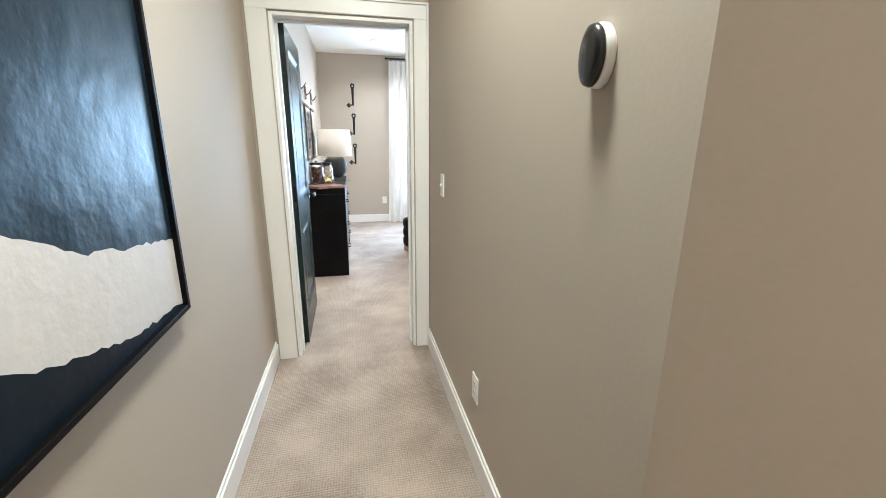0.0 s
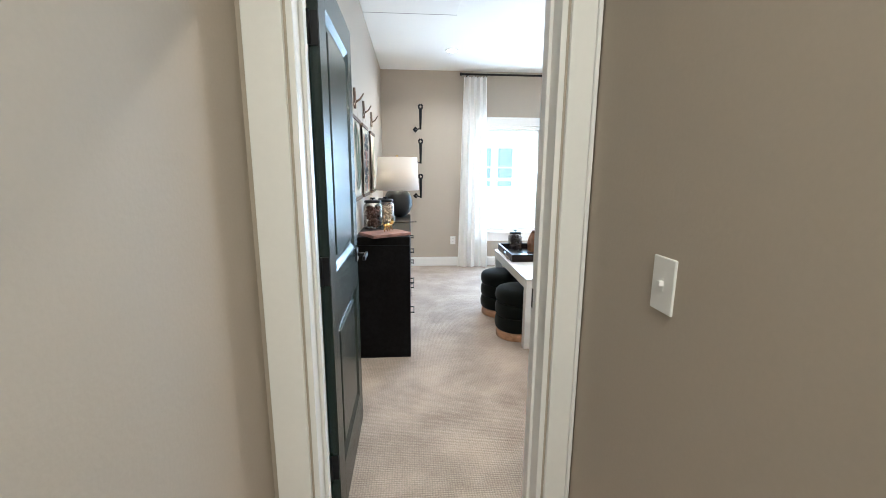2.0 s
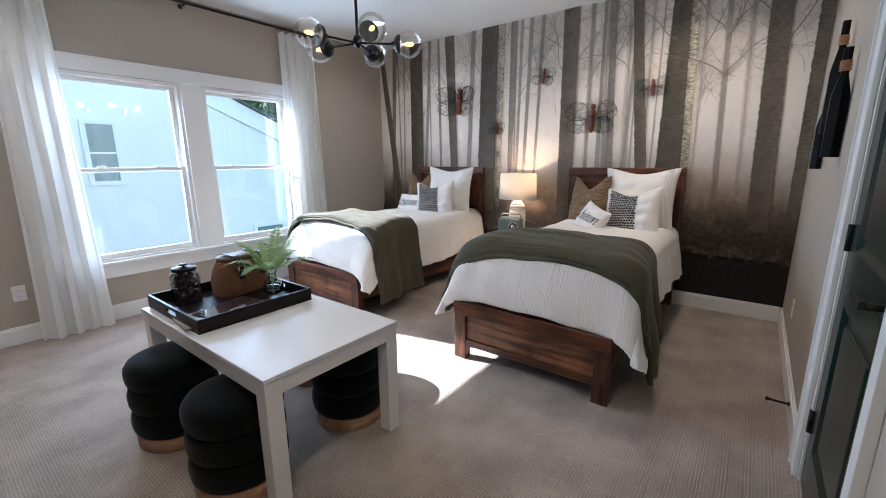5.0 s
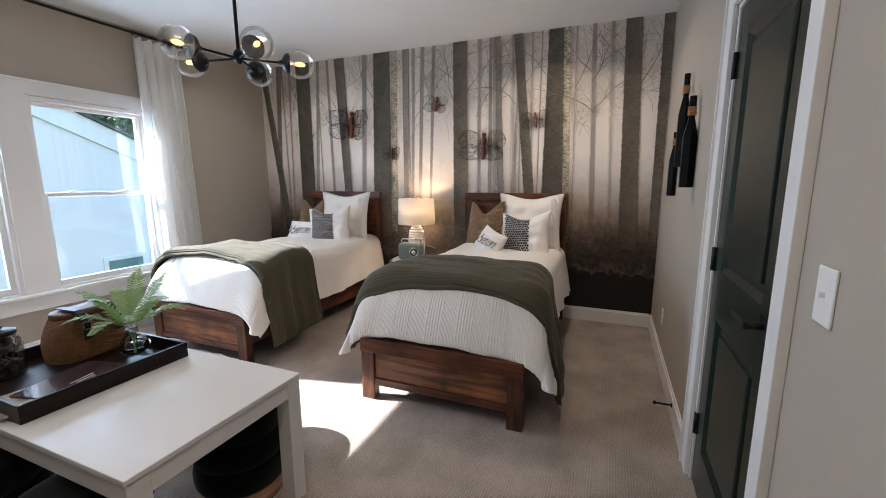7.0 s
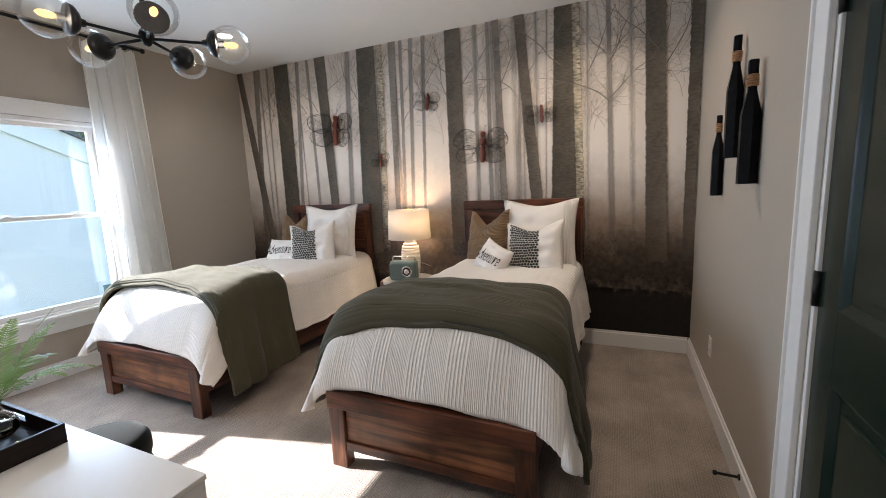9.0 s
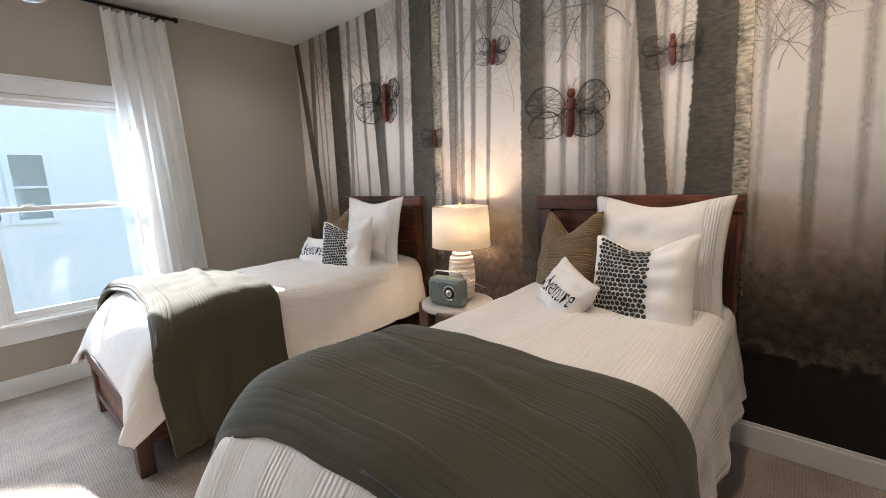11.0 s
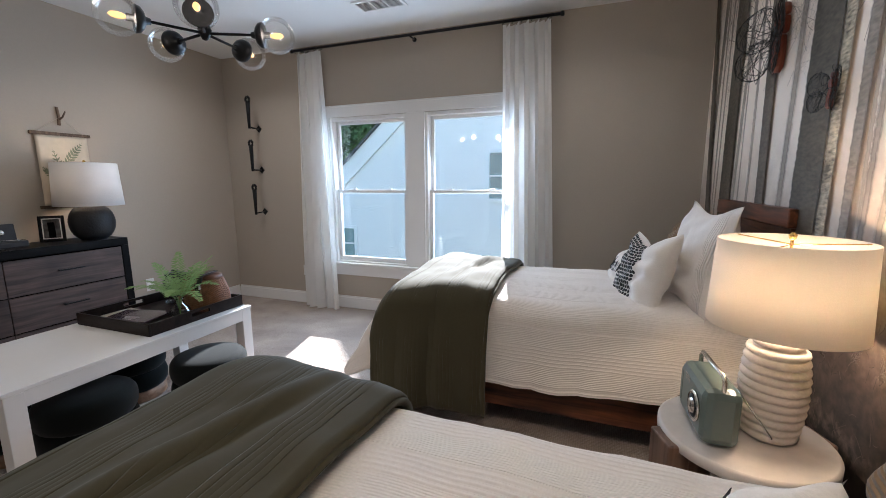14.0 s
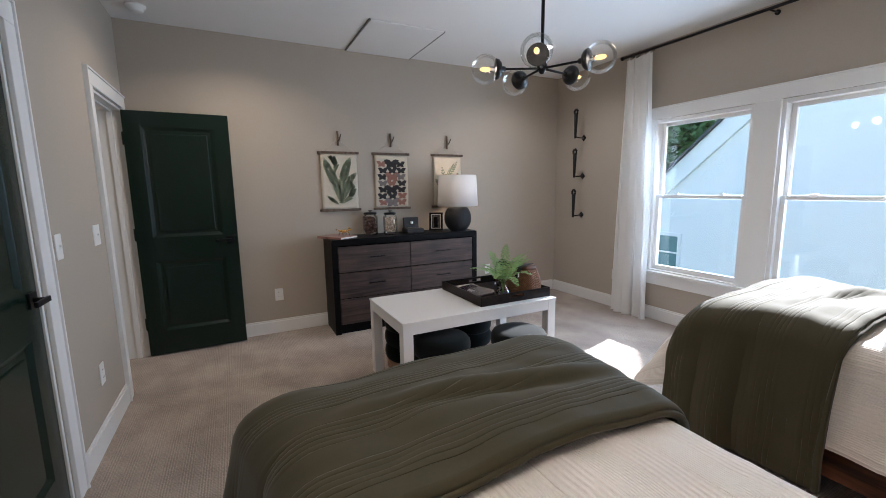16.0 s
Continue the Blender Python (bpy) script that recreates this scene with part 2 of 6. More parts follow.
CERAMIC_B = mat("black ribbed ceramic", (0.011, 0.012, 0.014), 0.6, grain=60, vary=0.3, bump=0.2)
CERAMIC_W = mat("ivory ceramic", (0.66, 0.58, 0.50), 0.6, grain=90, vary=0.08, bump=0.15)
GLASS = glass("clear glass", ior=1.4, gloss=0.6)
GLOBE = glass("thin globe glass", (0.995, 0.995, 0.99), ior=1.3, gloss=0.45)
PANE = glass("window pane", (0.98, 0.985, 0.985))
BRASS = mat("polished brass", (0.75, 0.50, 0.17), 0.22, metal=1.0)
CHROME = mat("nickel", (0.62, 0.58, 0.52), 0.25, metal=1.0)
PLASTIC = mat("white plastic plate", (0.80, 0.79, 0.77), 0.4, vary=0.01)


# ---- mesh helpers ----
def box(bm, x0, x1, y0, y1, z0, z1, bevel=0.0, m=None, mi=0):
    """A box between two corners, with softened edges, optionally turned by a matrix."""
    g = bmesh.ops.create_cube(bm, size=1.0)
    vs = g["verts"]
    t = Matrix.Translation(((x0 + x1) / 2, (y0 + y1) / 2, (z0 + z1) / 2)) @ Matrix.Diagonal((abs(x1 - x0), abs(y1 - y0), abs(z1 - z0), 1))
    bmesh.ops.transform(bm, matrix=(m @ t) if m else t, verts=vs)
    fs = list({f for v in vs for f in v.link_faces})
    for f in fs:
        f.material_index = mi
    if bevel:
        es = list({e for v in vs for e in v.link_edges})
        r = bmesh.ops.bevel(bm, geom=es, offset=bevel, segments=2, affect="EDGES", profile=0.5)
        for f in r["faces"]:
            f.material_index = mi
    return bm


def lathe(bm, profile, segs=32, at=(0, 0, 0), m=None, mi=0, smooth=True):
    """A turned body from (radius, height) pairs."""
    rings = []
    base = (m or Matrix.Identity(4)) if m else Matrix.Translation(at)
    for r, z in profile:
        rings.append([bm.verts.new(base @ Vector((max(r, 1e-4) * math.cos(2 * math.pi * i / segs), max(r, 1e-4) * math.sin(2 * math.pi * i / segs), z))) for i in range(segs)])
    for a, c in zip(rings, rings[1:]):
        for i in range(segs):
            f = bm.faces.new((a[i], a[(i + 1) % segs], c[(i + 1) % segs], c[i]))
            f.smooth, f.material_index = smooth, mi
    for ring, flip in ((rings[0], True), (rings[-1], False)):
        f = bm.faces.new(list(reversed(ring)) if flip else ring)
        f.material_index = mi
    return bm


def tube(bm, pts, r, segs=6, taper=1.0, closed=False, mi=0):
    """A round rod along points."""
    pts = [Vector(p) for p in pts]
    n = len(pts)
    rings = []
    up = Vector((0.13, 0.31, 0.94)).normalized()
    for i, p in enumerate(pts):
        d = (pts[(i + 1) % n] - pts[i - 1]) if closed else (pts[min(i + 1, n - 1)] - pts[max(i - 1, 0)])
        d = d.normalized() if d.length > 1e-9 else Vector((0, 0, 1))
        a = d.cross(up)
        a = a.normalized() if a.length > 1e-4 else d.orthogonal().normalized()
        c = d.cross(a)
        rr = r * (1 + (taper - 1) * i / max(1, n - 1))
        rings.append([bm.verts.new(p + rr * (math.cos(2 * math.pi * k / segs) * a + math.sin(2 * math.pi * k / segs) * c)) for k in range(segs)])
    pairs = list(zip(rings, rings[1:])) + ([(rings[-1], rings[0])] if closed else [])
    for a, c in pairs:
        for k in range(segs):
            f = bm.faces.new((a[k], a[(k + 1) % segs], c[(k + 1) % segs], c[k]))
            f.smooth, f.material_index = True, mi
    if not closed:
        bm.faces.new(list(reversed(rings[0]))).material_index = mi
        bm.faces.new(rings[-1]).material_index = mi
    return bm


def sheet(bm, nu, nv, fn, uv=None, smooth=True, mi=0):
    """A grid of faces from a function of two numbers between 0 and 1."""
    lay = bm.loops.layers.uv.verify()
    vs = [[bm.verts.new(fn(i / nu, j / nv)) for j in range(nv + 1)] for i in range(nu + 1)]
    for i in range(nu):
        for j in range(nv):
            f = bm.faces.new((vs[i][j], vs[i + 1][j], vs[i + 1][j + 1], vs[i][j + 1]))
            f.smooth, f.material_index = smooth, mi
            if uv:
                for lp, (a, c) in zip(f.loops, ((i, j), (i + 1, j), (i + 1, j + 1), (i, j + 1))):
                    lp[lay].uv = uv(a / nu, c / nv)
    return vs


def mesh(name, bm, mats):
    bmesh.ops.recalc_face_normals(bm, faces=bm.faces)
    me = bpy.data.meshes.new(name)
    bm.to_mesh(me)
    bm.free()
    for m in (mats if isinstance(mats, (list, tuple)) else [mats]):
        me.materials.append(m)
    return me


def part(name, bm, material, parent=None, label="", at=None):
    """One mesh object under a thing or a part."""
    ob = new(name, mesh(name, bm, material))
    ob.parent = parent
    if at is not None:
        ob.matrix_basis = at
    if label:
        tagged(ob, label)
    return ob


def thing(name, label, category, at=None, group="", bm=None, material=None, kind=""):
    ob = new(name, mesh(name, bm, material) if bm else None)
    if at is not None:
        ob.matrix_basis = at
    return tagged(ob, label, category, group, kind)


def B():
    return bmesh.new()


def setting(name, bm, material, label):
    return tagged(new(name, mesh(name, bm, material)), label, name.split("_")[0], kind="structure")


# ---- the rooms ----
XW, XE, YS, YN, ZC = -0.35, 4.47, 3.12, 7.67, 2.74
HX0, HX1, HY = -0.40, 0.60, 2.96
bm = B()
box(bm, -0.6, 4.7, -1.6, 7.85, -0.12, 0.0)
setting("floor", bm, CARPET, "beige loop-pile carpet with fine cross rows")
bm = B()
box(bm, XW - 0.15, XE + 0.15, YS - 0.16, YN + 0.16, ZC, ZC + 0.12)
setting("ceiling", bm, CEIL, "smooth white painted bedroom ceiling")
bm = B()
box(bm, -0.55, 2.4, -1.6, HY, 2.745, 2.86)
setting("ceiling_hall", bm, CEIL, "smooth white painted hallway ceiling")
# window wall with two openings
W1, W2, WZ0, WZ1 = (1.06, 1.95), (2.13, 3.02), 0.47, 2.02
bm = B()
for x0, x1, z0, z1 in ((XW - 0.15, W1[0], 0, ZC), (W1[1], W2[0], WZ0, WZ1), (W2[1], XE + 0.15, 0, ZC), (W1[0], W2[1], 0, WZ0), (W1[0], W2[1], WZ1, ZC)):
    box(bm, x0, x1, YN, YN + 0.16, z0, z1)
setting("wall_north", bm, PAINT, "greige painted window wall")
bm = B()
box(bm, XW - 0.15, XW, YS, YN, 0, ZC)
setting("wall_west", bm, PAINT, "greige painted wall behind the dresser")
bm = B()
box(bm, XE, XE + 0.15, YS - 0.16, YN, 0, ZC)
setting("wall_east", bm, PAINT, "wall behind the beds, covered by a mural")
# door wall with entry and closet openings
D1, D2, DZ = (-0.27, 0.506), (1.62, 2.37), 2.04
bm = B()
for x0, x1, z0, z1 in ((XW - 0.15, D1[0], 0, ZC), (D1[1], D2[0], 0, ZC), (D2[1], XE, 0, ZC), (D1[0], D1[1], DZ, ZC), (D2[0], D2[1], DZ, ZC)):
    box(bm, x0, x1, HY, YS, z0, z1)
setting("wall_south", bm, PAINT, "greige painted wall with two doorways")
bm = B()
box(bm, 1.3, 2.7, 2.3, 2.4, 0, 2.4)
box(bm, 1.3, 1.38, 2.4, HY, 0, 2.4)
box(bm, 2.62, 2.7, 2.4, HY, 0, 2.4)
setting("wall_closet", bm, PAINT, "plain painted closet walls behind the closed door")
bm = B()
box(bm, HX0 - 0.12, HX0, -1.6, HY, 0, 2.745)
setting("wall_hall_west", bm, PAINT, "greige painted hallway wall with a painting")
bm = B()
box(bm, HX1, HX1 + 0.12, 0.88, HY, 0, 2.745)
setting("wall_hall_east", bm, PAINT, "greige painted hallway wall with switch and outlet")
bm = B()
box(bm, 0, 1.7, -0.12, 0, 0, 2.745, m=pose(0.60, 0.88, 0, 0, 0, -48))
setting("wall_hall_angled", bm, PAINT, "greige painted angled hallway wall")
# unseen walls, added to close off the hall
bm = B()
box(bm, HX0 - 0.12, 2.4, -1.7, -1.6, 0, 2.745)
box(bm, 2.3, 2.4, -1.6, 0.3, 0, 2.745)
setting("wall_hall_end", bm, PAINT, "unseen plain walls added to close off the hallway")


def baseboard(name, runs):
    """Tall white skirting: runs of (x0, y0, x1, y1, inward x, inward y)."""
    b = B()
    for x0, y0, x1, y1, ix, iy in runs:
        for th, z0, z1 in ((0.016, 0.0, 0.115), (0.009, 0.115, 0.132)):
            xs = sorted((x0, x1)) if abs(x1 - x0) > abs(y1 - y0) else sorted((x0, x0 + ix * th))
            ys = sorted((y0, y1)) if abs(x1 - x0) <= abs(y1 - y0) else sorted((y0, y0 + iy * th))
            box(b, xs[0], xs[1], ys[0], ys[1], z0, z1, 0.002)
    return setting(name, b, WHITE, "tall white painted baseboard with a stepped top")


baseboard("baseboard_north", [(XW + 0.017, YN, XE - 0.017, YN, 0, -1)])
baseboard("baseboard_east", [(XE, YS + 0.017, XE, YN - 0.017, -1, 0)])
baseboard("baseboard_west", [(XW, YS + 0.03, XW, YN - 0.017, 1, 0)])
baseboard("baseboard_south", [(0.615, YS, 1.515, YS, 0, 1), (2.48, YS, XE - 0.017, YS, 0, 1)])
baseboard("baseboard_hall", [(HX0, -1.6, HX0, HY - 0.022, 1, 0), (HX1, 0.9, HX1, HY - 0.022, -1, 0)])


def casing(name, x0, x1, ztop, face, out, w=0.095, left=True):
    """Flat door casing with a back band: uprights and head on one side of a wall."""
    b = B()
    y = sorted((face, face + out * 0.018))
    y2 = sorted((face, face + out * 0.026))
    wl = w if left is True else left
    box(b, x0 - wl, x0 - 0.006, y[0], y[1], 0, ztop + 0.006, 0.003)
    box(b, x1 + 0.006, x1 + w, y[0], y[1], 0, ztop + 0.006, 0.003)
    box(b, x0 - wl, x1 + w, y[0], y[1], ztop + 0.006, ztop + w, 0.003)
    if wl == w:
        box(b, x0 - wl - 0.012, x0 - wl, y2[0], y2[1], 0, ztop + w + 0.012, 0.002)
    box(b, x1 + w, x1 + w + 0.012, y2[0], y2[1], 0, ztop + w + 0.012, 0.002)
    box(b, x0 - wl, x1 + w, y2[0], y2[1], ztop + w, ztop + w + 0.012, 0.002)
    return setting(name, b, WHITE, "white painted flat door casing")


casing("trim_entry_room", *D1, DZ, YS, 1, left=0.075)
casing("trim_entry_hall", *D1, DZ, HY, -1, w=0.078, left=0.112)
casing("trim_closet", *D2, DZ, YS, 1)


def jamb(name, x0, x1, z, y0, y1, stop_y):
    b = B()
    t = 0.018
    box(b, x0, x0 + t, y0, y1, 0, z, 0.002)
    box(b, x1 - t, x1, y0, y1, 0, z, 0.002)
    box(b, x0 + t, x1 - t, y0, y1, z - t, z, 0.002)
    for a, c in ((x0 + t, x0 + t + 0.012), (x1 - t - 0.012, x1 - t)):
        box(b, a, c, stop_y, stop_y + 0.035, 0, z - t, 0.002)
    box(b, x0 + t + 0.012, x1 - t - 0.012, stop_y, stop_y + 0.035, z - t - 0.012, z - t, 0.002)
    return setting(name, b, WHITE, "white painted door jamb with stop")


jamb("trim_entry_jamb", *D1, DZ, HY, YS, 3.03)
jamb("trim_closet_jamb", *D2, DZ, HY, YS, 3.02)
bm = B()
box(bm, 0.4855, 0.488, 3.068, 3.112, 0.905, 0.975, 0.001)
box(bm, 0.4835, 0.486, 3.08, 3.10, 0.92, 0.96)
tagged(thing("strike_plate", "black metal strike plate on the door jamb", "strike plate", bm=bm, material=BLACK))


def door_leaf(name, w, h, at, hinge_y, label):
    """Two-panel moulded door: body, panels, hinges and lever handles; x along the leaf from the hinge, y its thickness."""
    d = tagged(new(name), label, "door", kind="structure")
    d.matrix_basis = at
    b = B()
    st, th = 0.115, 0.035
    box(b, 0, st, 0, th, 0, h, 0.002)
    box(b, w - st, w, 0, th, 0, h, 0.002)
    for z0, z1 in ((0, 0.20), (0.80, 1.00), (h - 0.12, h)):
        box(b, st, w - st, 0, th, z0, z1)
    part("door_frame", b, GREEN, d)
    for z0, z1 in ((0.20, 0.80), (1.00, h - 0.12)):
        b = B()
        box(b, st, w - st, 0.013, th - 0.013, z0, z1)
        # sloped moulding round the panel on both faces
        for y_out, y_in in ((0.0, 0.0125), (th, th - 0.0125)):
            rings = []
            for inset, y in ((0.0, y_out), (0.006, y_out + (y_in - y_out) * 0.25), (0.026, y_in)):
                rings.append([b.verts.new(p) for p in ((st + inset, y, z0 + inset), (w - st - inset, y, z0 + inset), (w - st - inset, y, z1 - inset), (st + inset, y, z1 - inset))])
            for r0, r1 in zip(rings, rings[1:]):
                for q in range(4):
                    b.faces.new((r0[q], r0[(q + 1) % 4], r1[(q + 1) % 4], r1[q]))
        box(b, st + 0.05, w - st - 0.05, 0.004, th - 0.004, z0 + 0.05, z1 - 0.05, 0.008)
        part("door_panel", b, GREEN, d)
    for z in (0.27, 1.03, 1.80):
        b = B()
        box(b, -0.004, 0.001, 0.002, th, z - 0.05, z + 0.05, 0.001)
        lathe(b, [(0.010, -0.05), (0.010, 0.05)], 12, (-0.006, hinge_y, z))
        part("hinge", b, BLACK, d, "black metal butt hinge")
    for s, y in ((-1, 0.0), (1, th)):
        b = B()
        hx = w - 0.06
        box(b, hx - 0.032, hx + 0.032, min(y, y + s * 0.008), max(y, y + s * 0.008), 0.92, 0.985, 0.002)
        tube(b, [(hx, y, 0.952), (hx, y + s * 0.05, 0.952)], 0.010, 10)
        ys = sorted((y + s * 0.045, y + s * 0.058))
        box(b, hx - 0.115, hx + 0.012, ys[0], ys[1], 0.942, 0.964, 0.003)
        part("door_handle", b, BLACK, d, "black square lever handle")
    return d


# entry door stands open along the wall, closet door shut
door_leaf("door_entry", 0.74, 2.015, pose(-0.252, 3.125, 0.012, 0, 0, 90.5) @ pose(0, -0.035, 0), 0.035, "dark green two-panel door standing open against the wall")
door_leaf("door_closet", 0.71, 2.005, pose(D2[1] - 0.021, YS - 0.008, 0.012, 0, 0, 180), -0.004, "dark green two-panel closet door, closed")
# window trim, sill and apron
bm = B()
z0, z1 = WZ0, WZ1
for a, c in ((W1[0] - 0.09, W1[0] + 0.004), (W1[1] - 0.004, W2[0] + 0.004), (W2[1] - 0.004, W2[1] + 0.09)):
    box(bm, a, c, YN - 0.018, YN, z0, z1, 0.003)
box(bm, W1[0] - 0.09, W2[1] + 0.09, YN - 0.02, YN, z1, z1 + 0.10, 0.003)
box(bm, W1[0] - 0.10, W2[1] + 0.10, YN - 0.026, YN, z1 + 0.10, z1 + 0.115, 0.003)
box(bm, W1[0] - 0.11, W2[1] + 0.11, YN - 0.05, YN + 0.02, z0 + 0.012, z0 + 0.038, 0.005)
box(bm, W1[0] - 0.09, W2[1] + 0.09, YN - 0.018, YN, z0 - 0.10, z0 + 0.012, 0.003)
setting("trim_window", bm, WHITE, "white painted window casing with sill and apron")


def window(name, x0, x1):
    w = tagged(new(name), "white double-hung window with two clear panes", "window", kind="structure")
    zb, zt, zm = WZ0 + 0.038, WZ1 - 0.003, 1.265
    x0, x1 = x0 + 0.002, x1 - 0.002
    b = B()
    for a, c, d, e in ((x0, x0 + 0.03, zb, zt), (x1 - 0.03, x1, zb, zt), (x0 + 0.03, x1 - 0.03, zt - 0.03, zt), (x0 + 0.03, x1 - 0.03, zb, zb + 0.015)):
        box(b, a, c, YN - 0.004, YN + 0.13, d, e, 0.002)
    part("window_frame", b, WHITE, w)
    for nm, y, za, zc in (("lower_sash", YN + 0.035, zb + 0.015, zm + 0.018), ("upper_sash", YN + 0.075, zm - 0.018, zt - 0.03)):
        b = B()
        a, c = x0 + 0.03, x1 - 0.03
        s = 0.035
        box(b, a, a + s, y, y + 0.036, za, zc, 0.003)
        box(b, c - s, c, y, y + 0.036, za, zc, 0.003)
        box(b, a + s, c - s, y, y + 0.036, za, za + (0.045 if nm == "lower_sash" else 0.032), 0.003)
        box(b, a + s, c - s, y, y + 0.036, zc - 0.032, zc, 0.003)
        sash = part(nm, b, WHITE, w)
        b = B()
        box(b, a + s - 0.004, c - s + 0.004, y + 0.015, y + 0.019, za + 0.028, zc - 0.028)
        p = part("pane", b, PANE, sash)
        p.visible_shadow = False
        if nm == "lower_sash":
            for k in (0.25, 0.75):
                b = B()
                xx = a + (c - a) * k
                box(b, xx - 0.03, xx + 0.03, y + 0.003, y + 0.03, zc, zc + 0.010, 0.003)
                box(b, xx - 0.012, xx + 0.024, y + 0.004, y + 0.018, zc + 0.010, zc + 0.018, 0.002)
                part("sash_lock", b, WHITE, sash)
    return w


window("window_1", *W1)
window("window_2", *W2)
# attic hatch panel in the ceiling
bm = B()
hx0, hx1, hy0, hy1 = XW + 0.004, 0.47, 4.955, 5.615
box(bm, hx0, hx1, hy0, hy1, ZC - 0.012, ZC, 0.004)
setting("trim_attic_hatch", bm, CEIL, "white attic hatch panel with a raised rim")
# grey strips put the shade of the side gaps into colour
bm = B()
for y in (hy0 - 0.013, hy1 + 0.001):
    box(bm, hx0, hx1, y, y + 0.012, ZC - 0.010, ZC)
setting("trim_hatch_seal", bm, mat("grey hatch gap shade", (0.16, 0.155, 0.15), 0.8), "grey strips coloured as the shaded gap along the attic hatch")


# ---- forest mural on the wall behind the beds ----
def fog_paper():
    m = bpy.data.materials.new("misty forest wallpaper")
    m.use_nodes = True
    nt = m.node_tree
    b = nt.nodes["Principled BSDF"]
    b.inputs["Roughness"].default_value = 0.7
    tc = nt.nodes.new("ShaderNodeTexCoord")
    sep = nt.nodes.new("ShaderNodeSeparateXYZ")
    nt.links.new(tc.outputs["Object"], sep.inputs[0])
    n = nt.nodes.new("ShaderNodeTexNoise")
    n.inputs["Scale"].default_value, n.inputs["Detail"].default_value, n.inputs["Roughness"].default_value = 5, 9, 0.68
    nt.links.new(tc.outputs["Object"], n.inputs["Vector"])
    a = nt.nodes.new("ShaderNodeMath")
    a.operation = "MULTIPLY_ADD"
    a.inputs[1].default_value = 0.55
    nt.links.new(n.outputs["Fac"], a.inputs[0])
    nt.links.new(sep.outputs[2], a.inputs[2])
    d = nt.nodes.new("ShaderNodeMath")
    d.operation = "DIVIDE"
    d.inputs[1].default_value = 3.2
    nt.links.new(a.outputs[0], d.inputs[0])
    cr = nt.nodes.new("ShaderNodeValToRGB")
    el = cr.color_ramp.elements
    el[0].position, el[0].color = 0.10, (0.007, 0.005, 0.004, 1)
    el[1].position, el[1].color = 0.98, (0.64, 0.56, 0.485, 1)
    for p, c in ((0.222, (0.009, 0.006, 0.005)), (0.246, (0.028, 0.020, 0.014)), (0.256, (0.135, 0.10, 0.072)), (0.272, (0.045, 0.031, 0.021)), (0.325, (0.082, 0.056, 0.039)), (0.37, (0.19, 0.138, 0.10)), (0.415, (0.35, 0.275, 0.215)), (0.49, (0.60, 0.52, 0.45)), (0.58, (0.86, 0.775, 0.69)), (0.76, (0.86, 0.765, 0.67))):
        e = el.new(p)
        e.color = (*c, 1)
    nt.links.new(d.outputs[0], cr.inputs[0])
    n2 = nt.nodes.new("ShaderNodeTexNoise")
    n2.inputs["Scale"].default_value, n2.inputs["Detail"].default_value = 26, 8
    nt.links.new(tc.outputs["Object"], n2.inputs["Vector"])
    rg = nt.nodes.new("ShaderNodeMapRange")
    rg.inputs["From Min"].default_value, rg.inputs["From Max"].default_value = 0.35, 0.65
    nt.links.new(n2.outputs["Fac"], rg.inputs[0])
    low = nt.nodes.new("ShaderNodeMapRange")
    low.inputs["From Min"].default_value, low.inputs["From Max"].default_value = 1.1, 0.55
    low.inputs["To Min"].default_value, low.inputs["To Max"].default_value = 0.0, 0.75
    nt.links.new(sep.outputs[2], low.inputs[0])
    mu = nt.nodes.new("ShaderNodeMix")
    mu.data_type, mu.blend_type = "RGBA", "MULTIPLY"
    nt.links.new(low.outputs[0], mu.inputs[0])
    nt.links.new(cr.outputs[0], mu.inputs[6])
    g = nt.nodes.new("ShaderNodeCombineColor")
    for i in range(3):
        nt.links.new(rg.outputs[0], g.inputs[i])
    nt.links.new(g.outputs[0], mu.inputs[7])
    nt.links.new(mu.outputs[2], b.inputs["Base Color"])
    return m


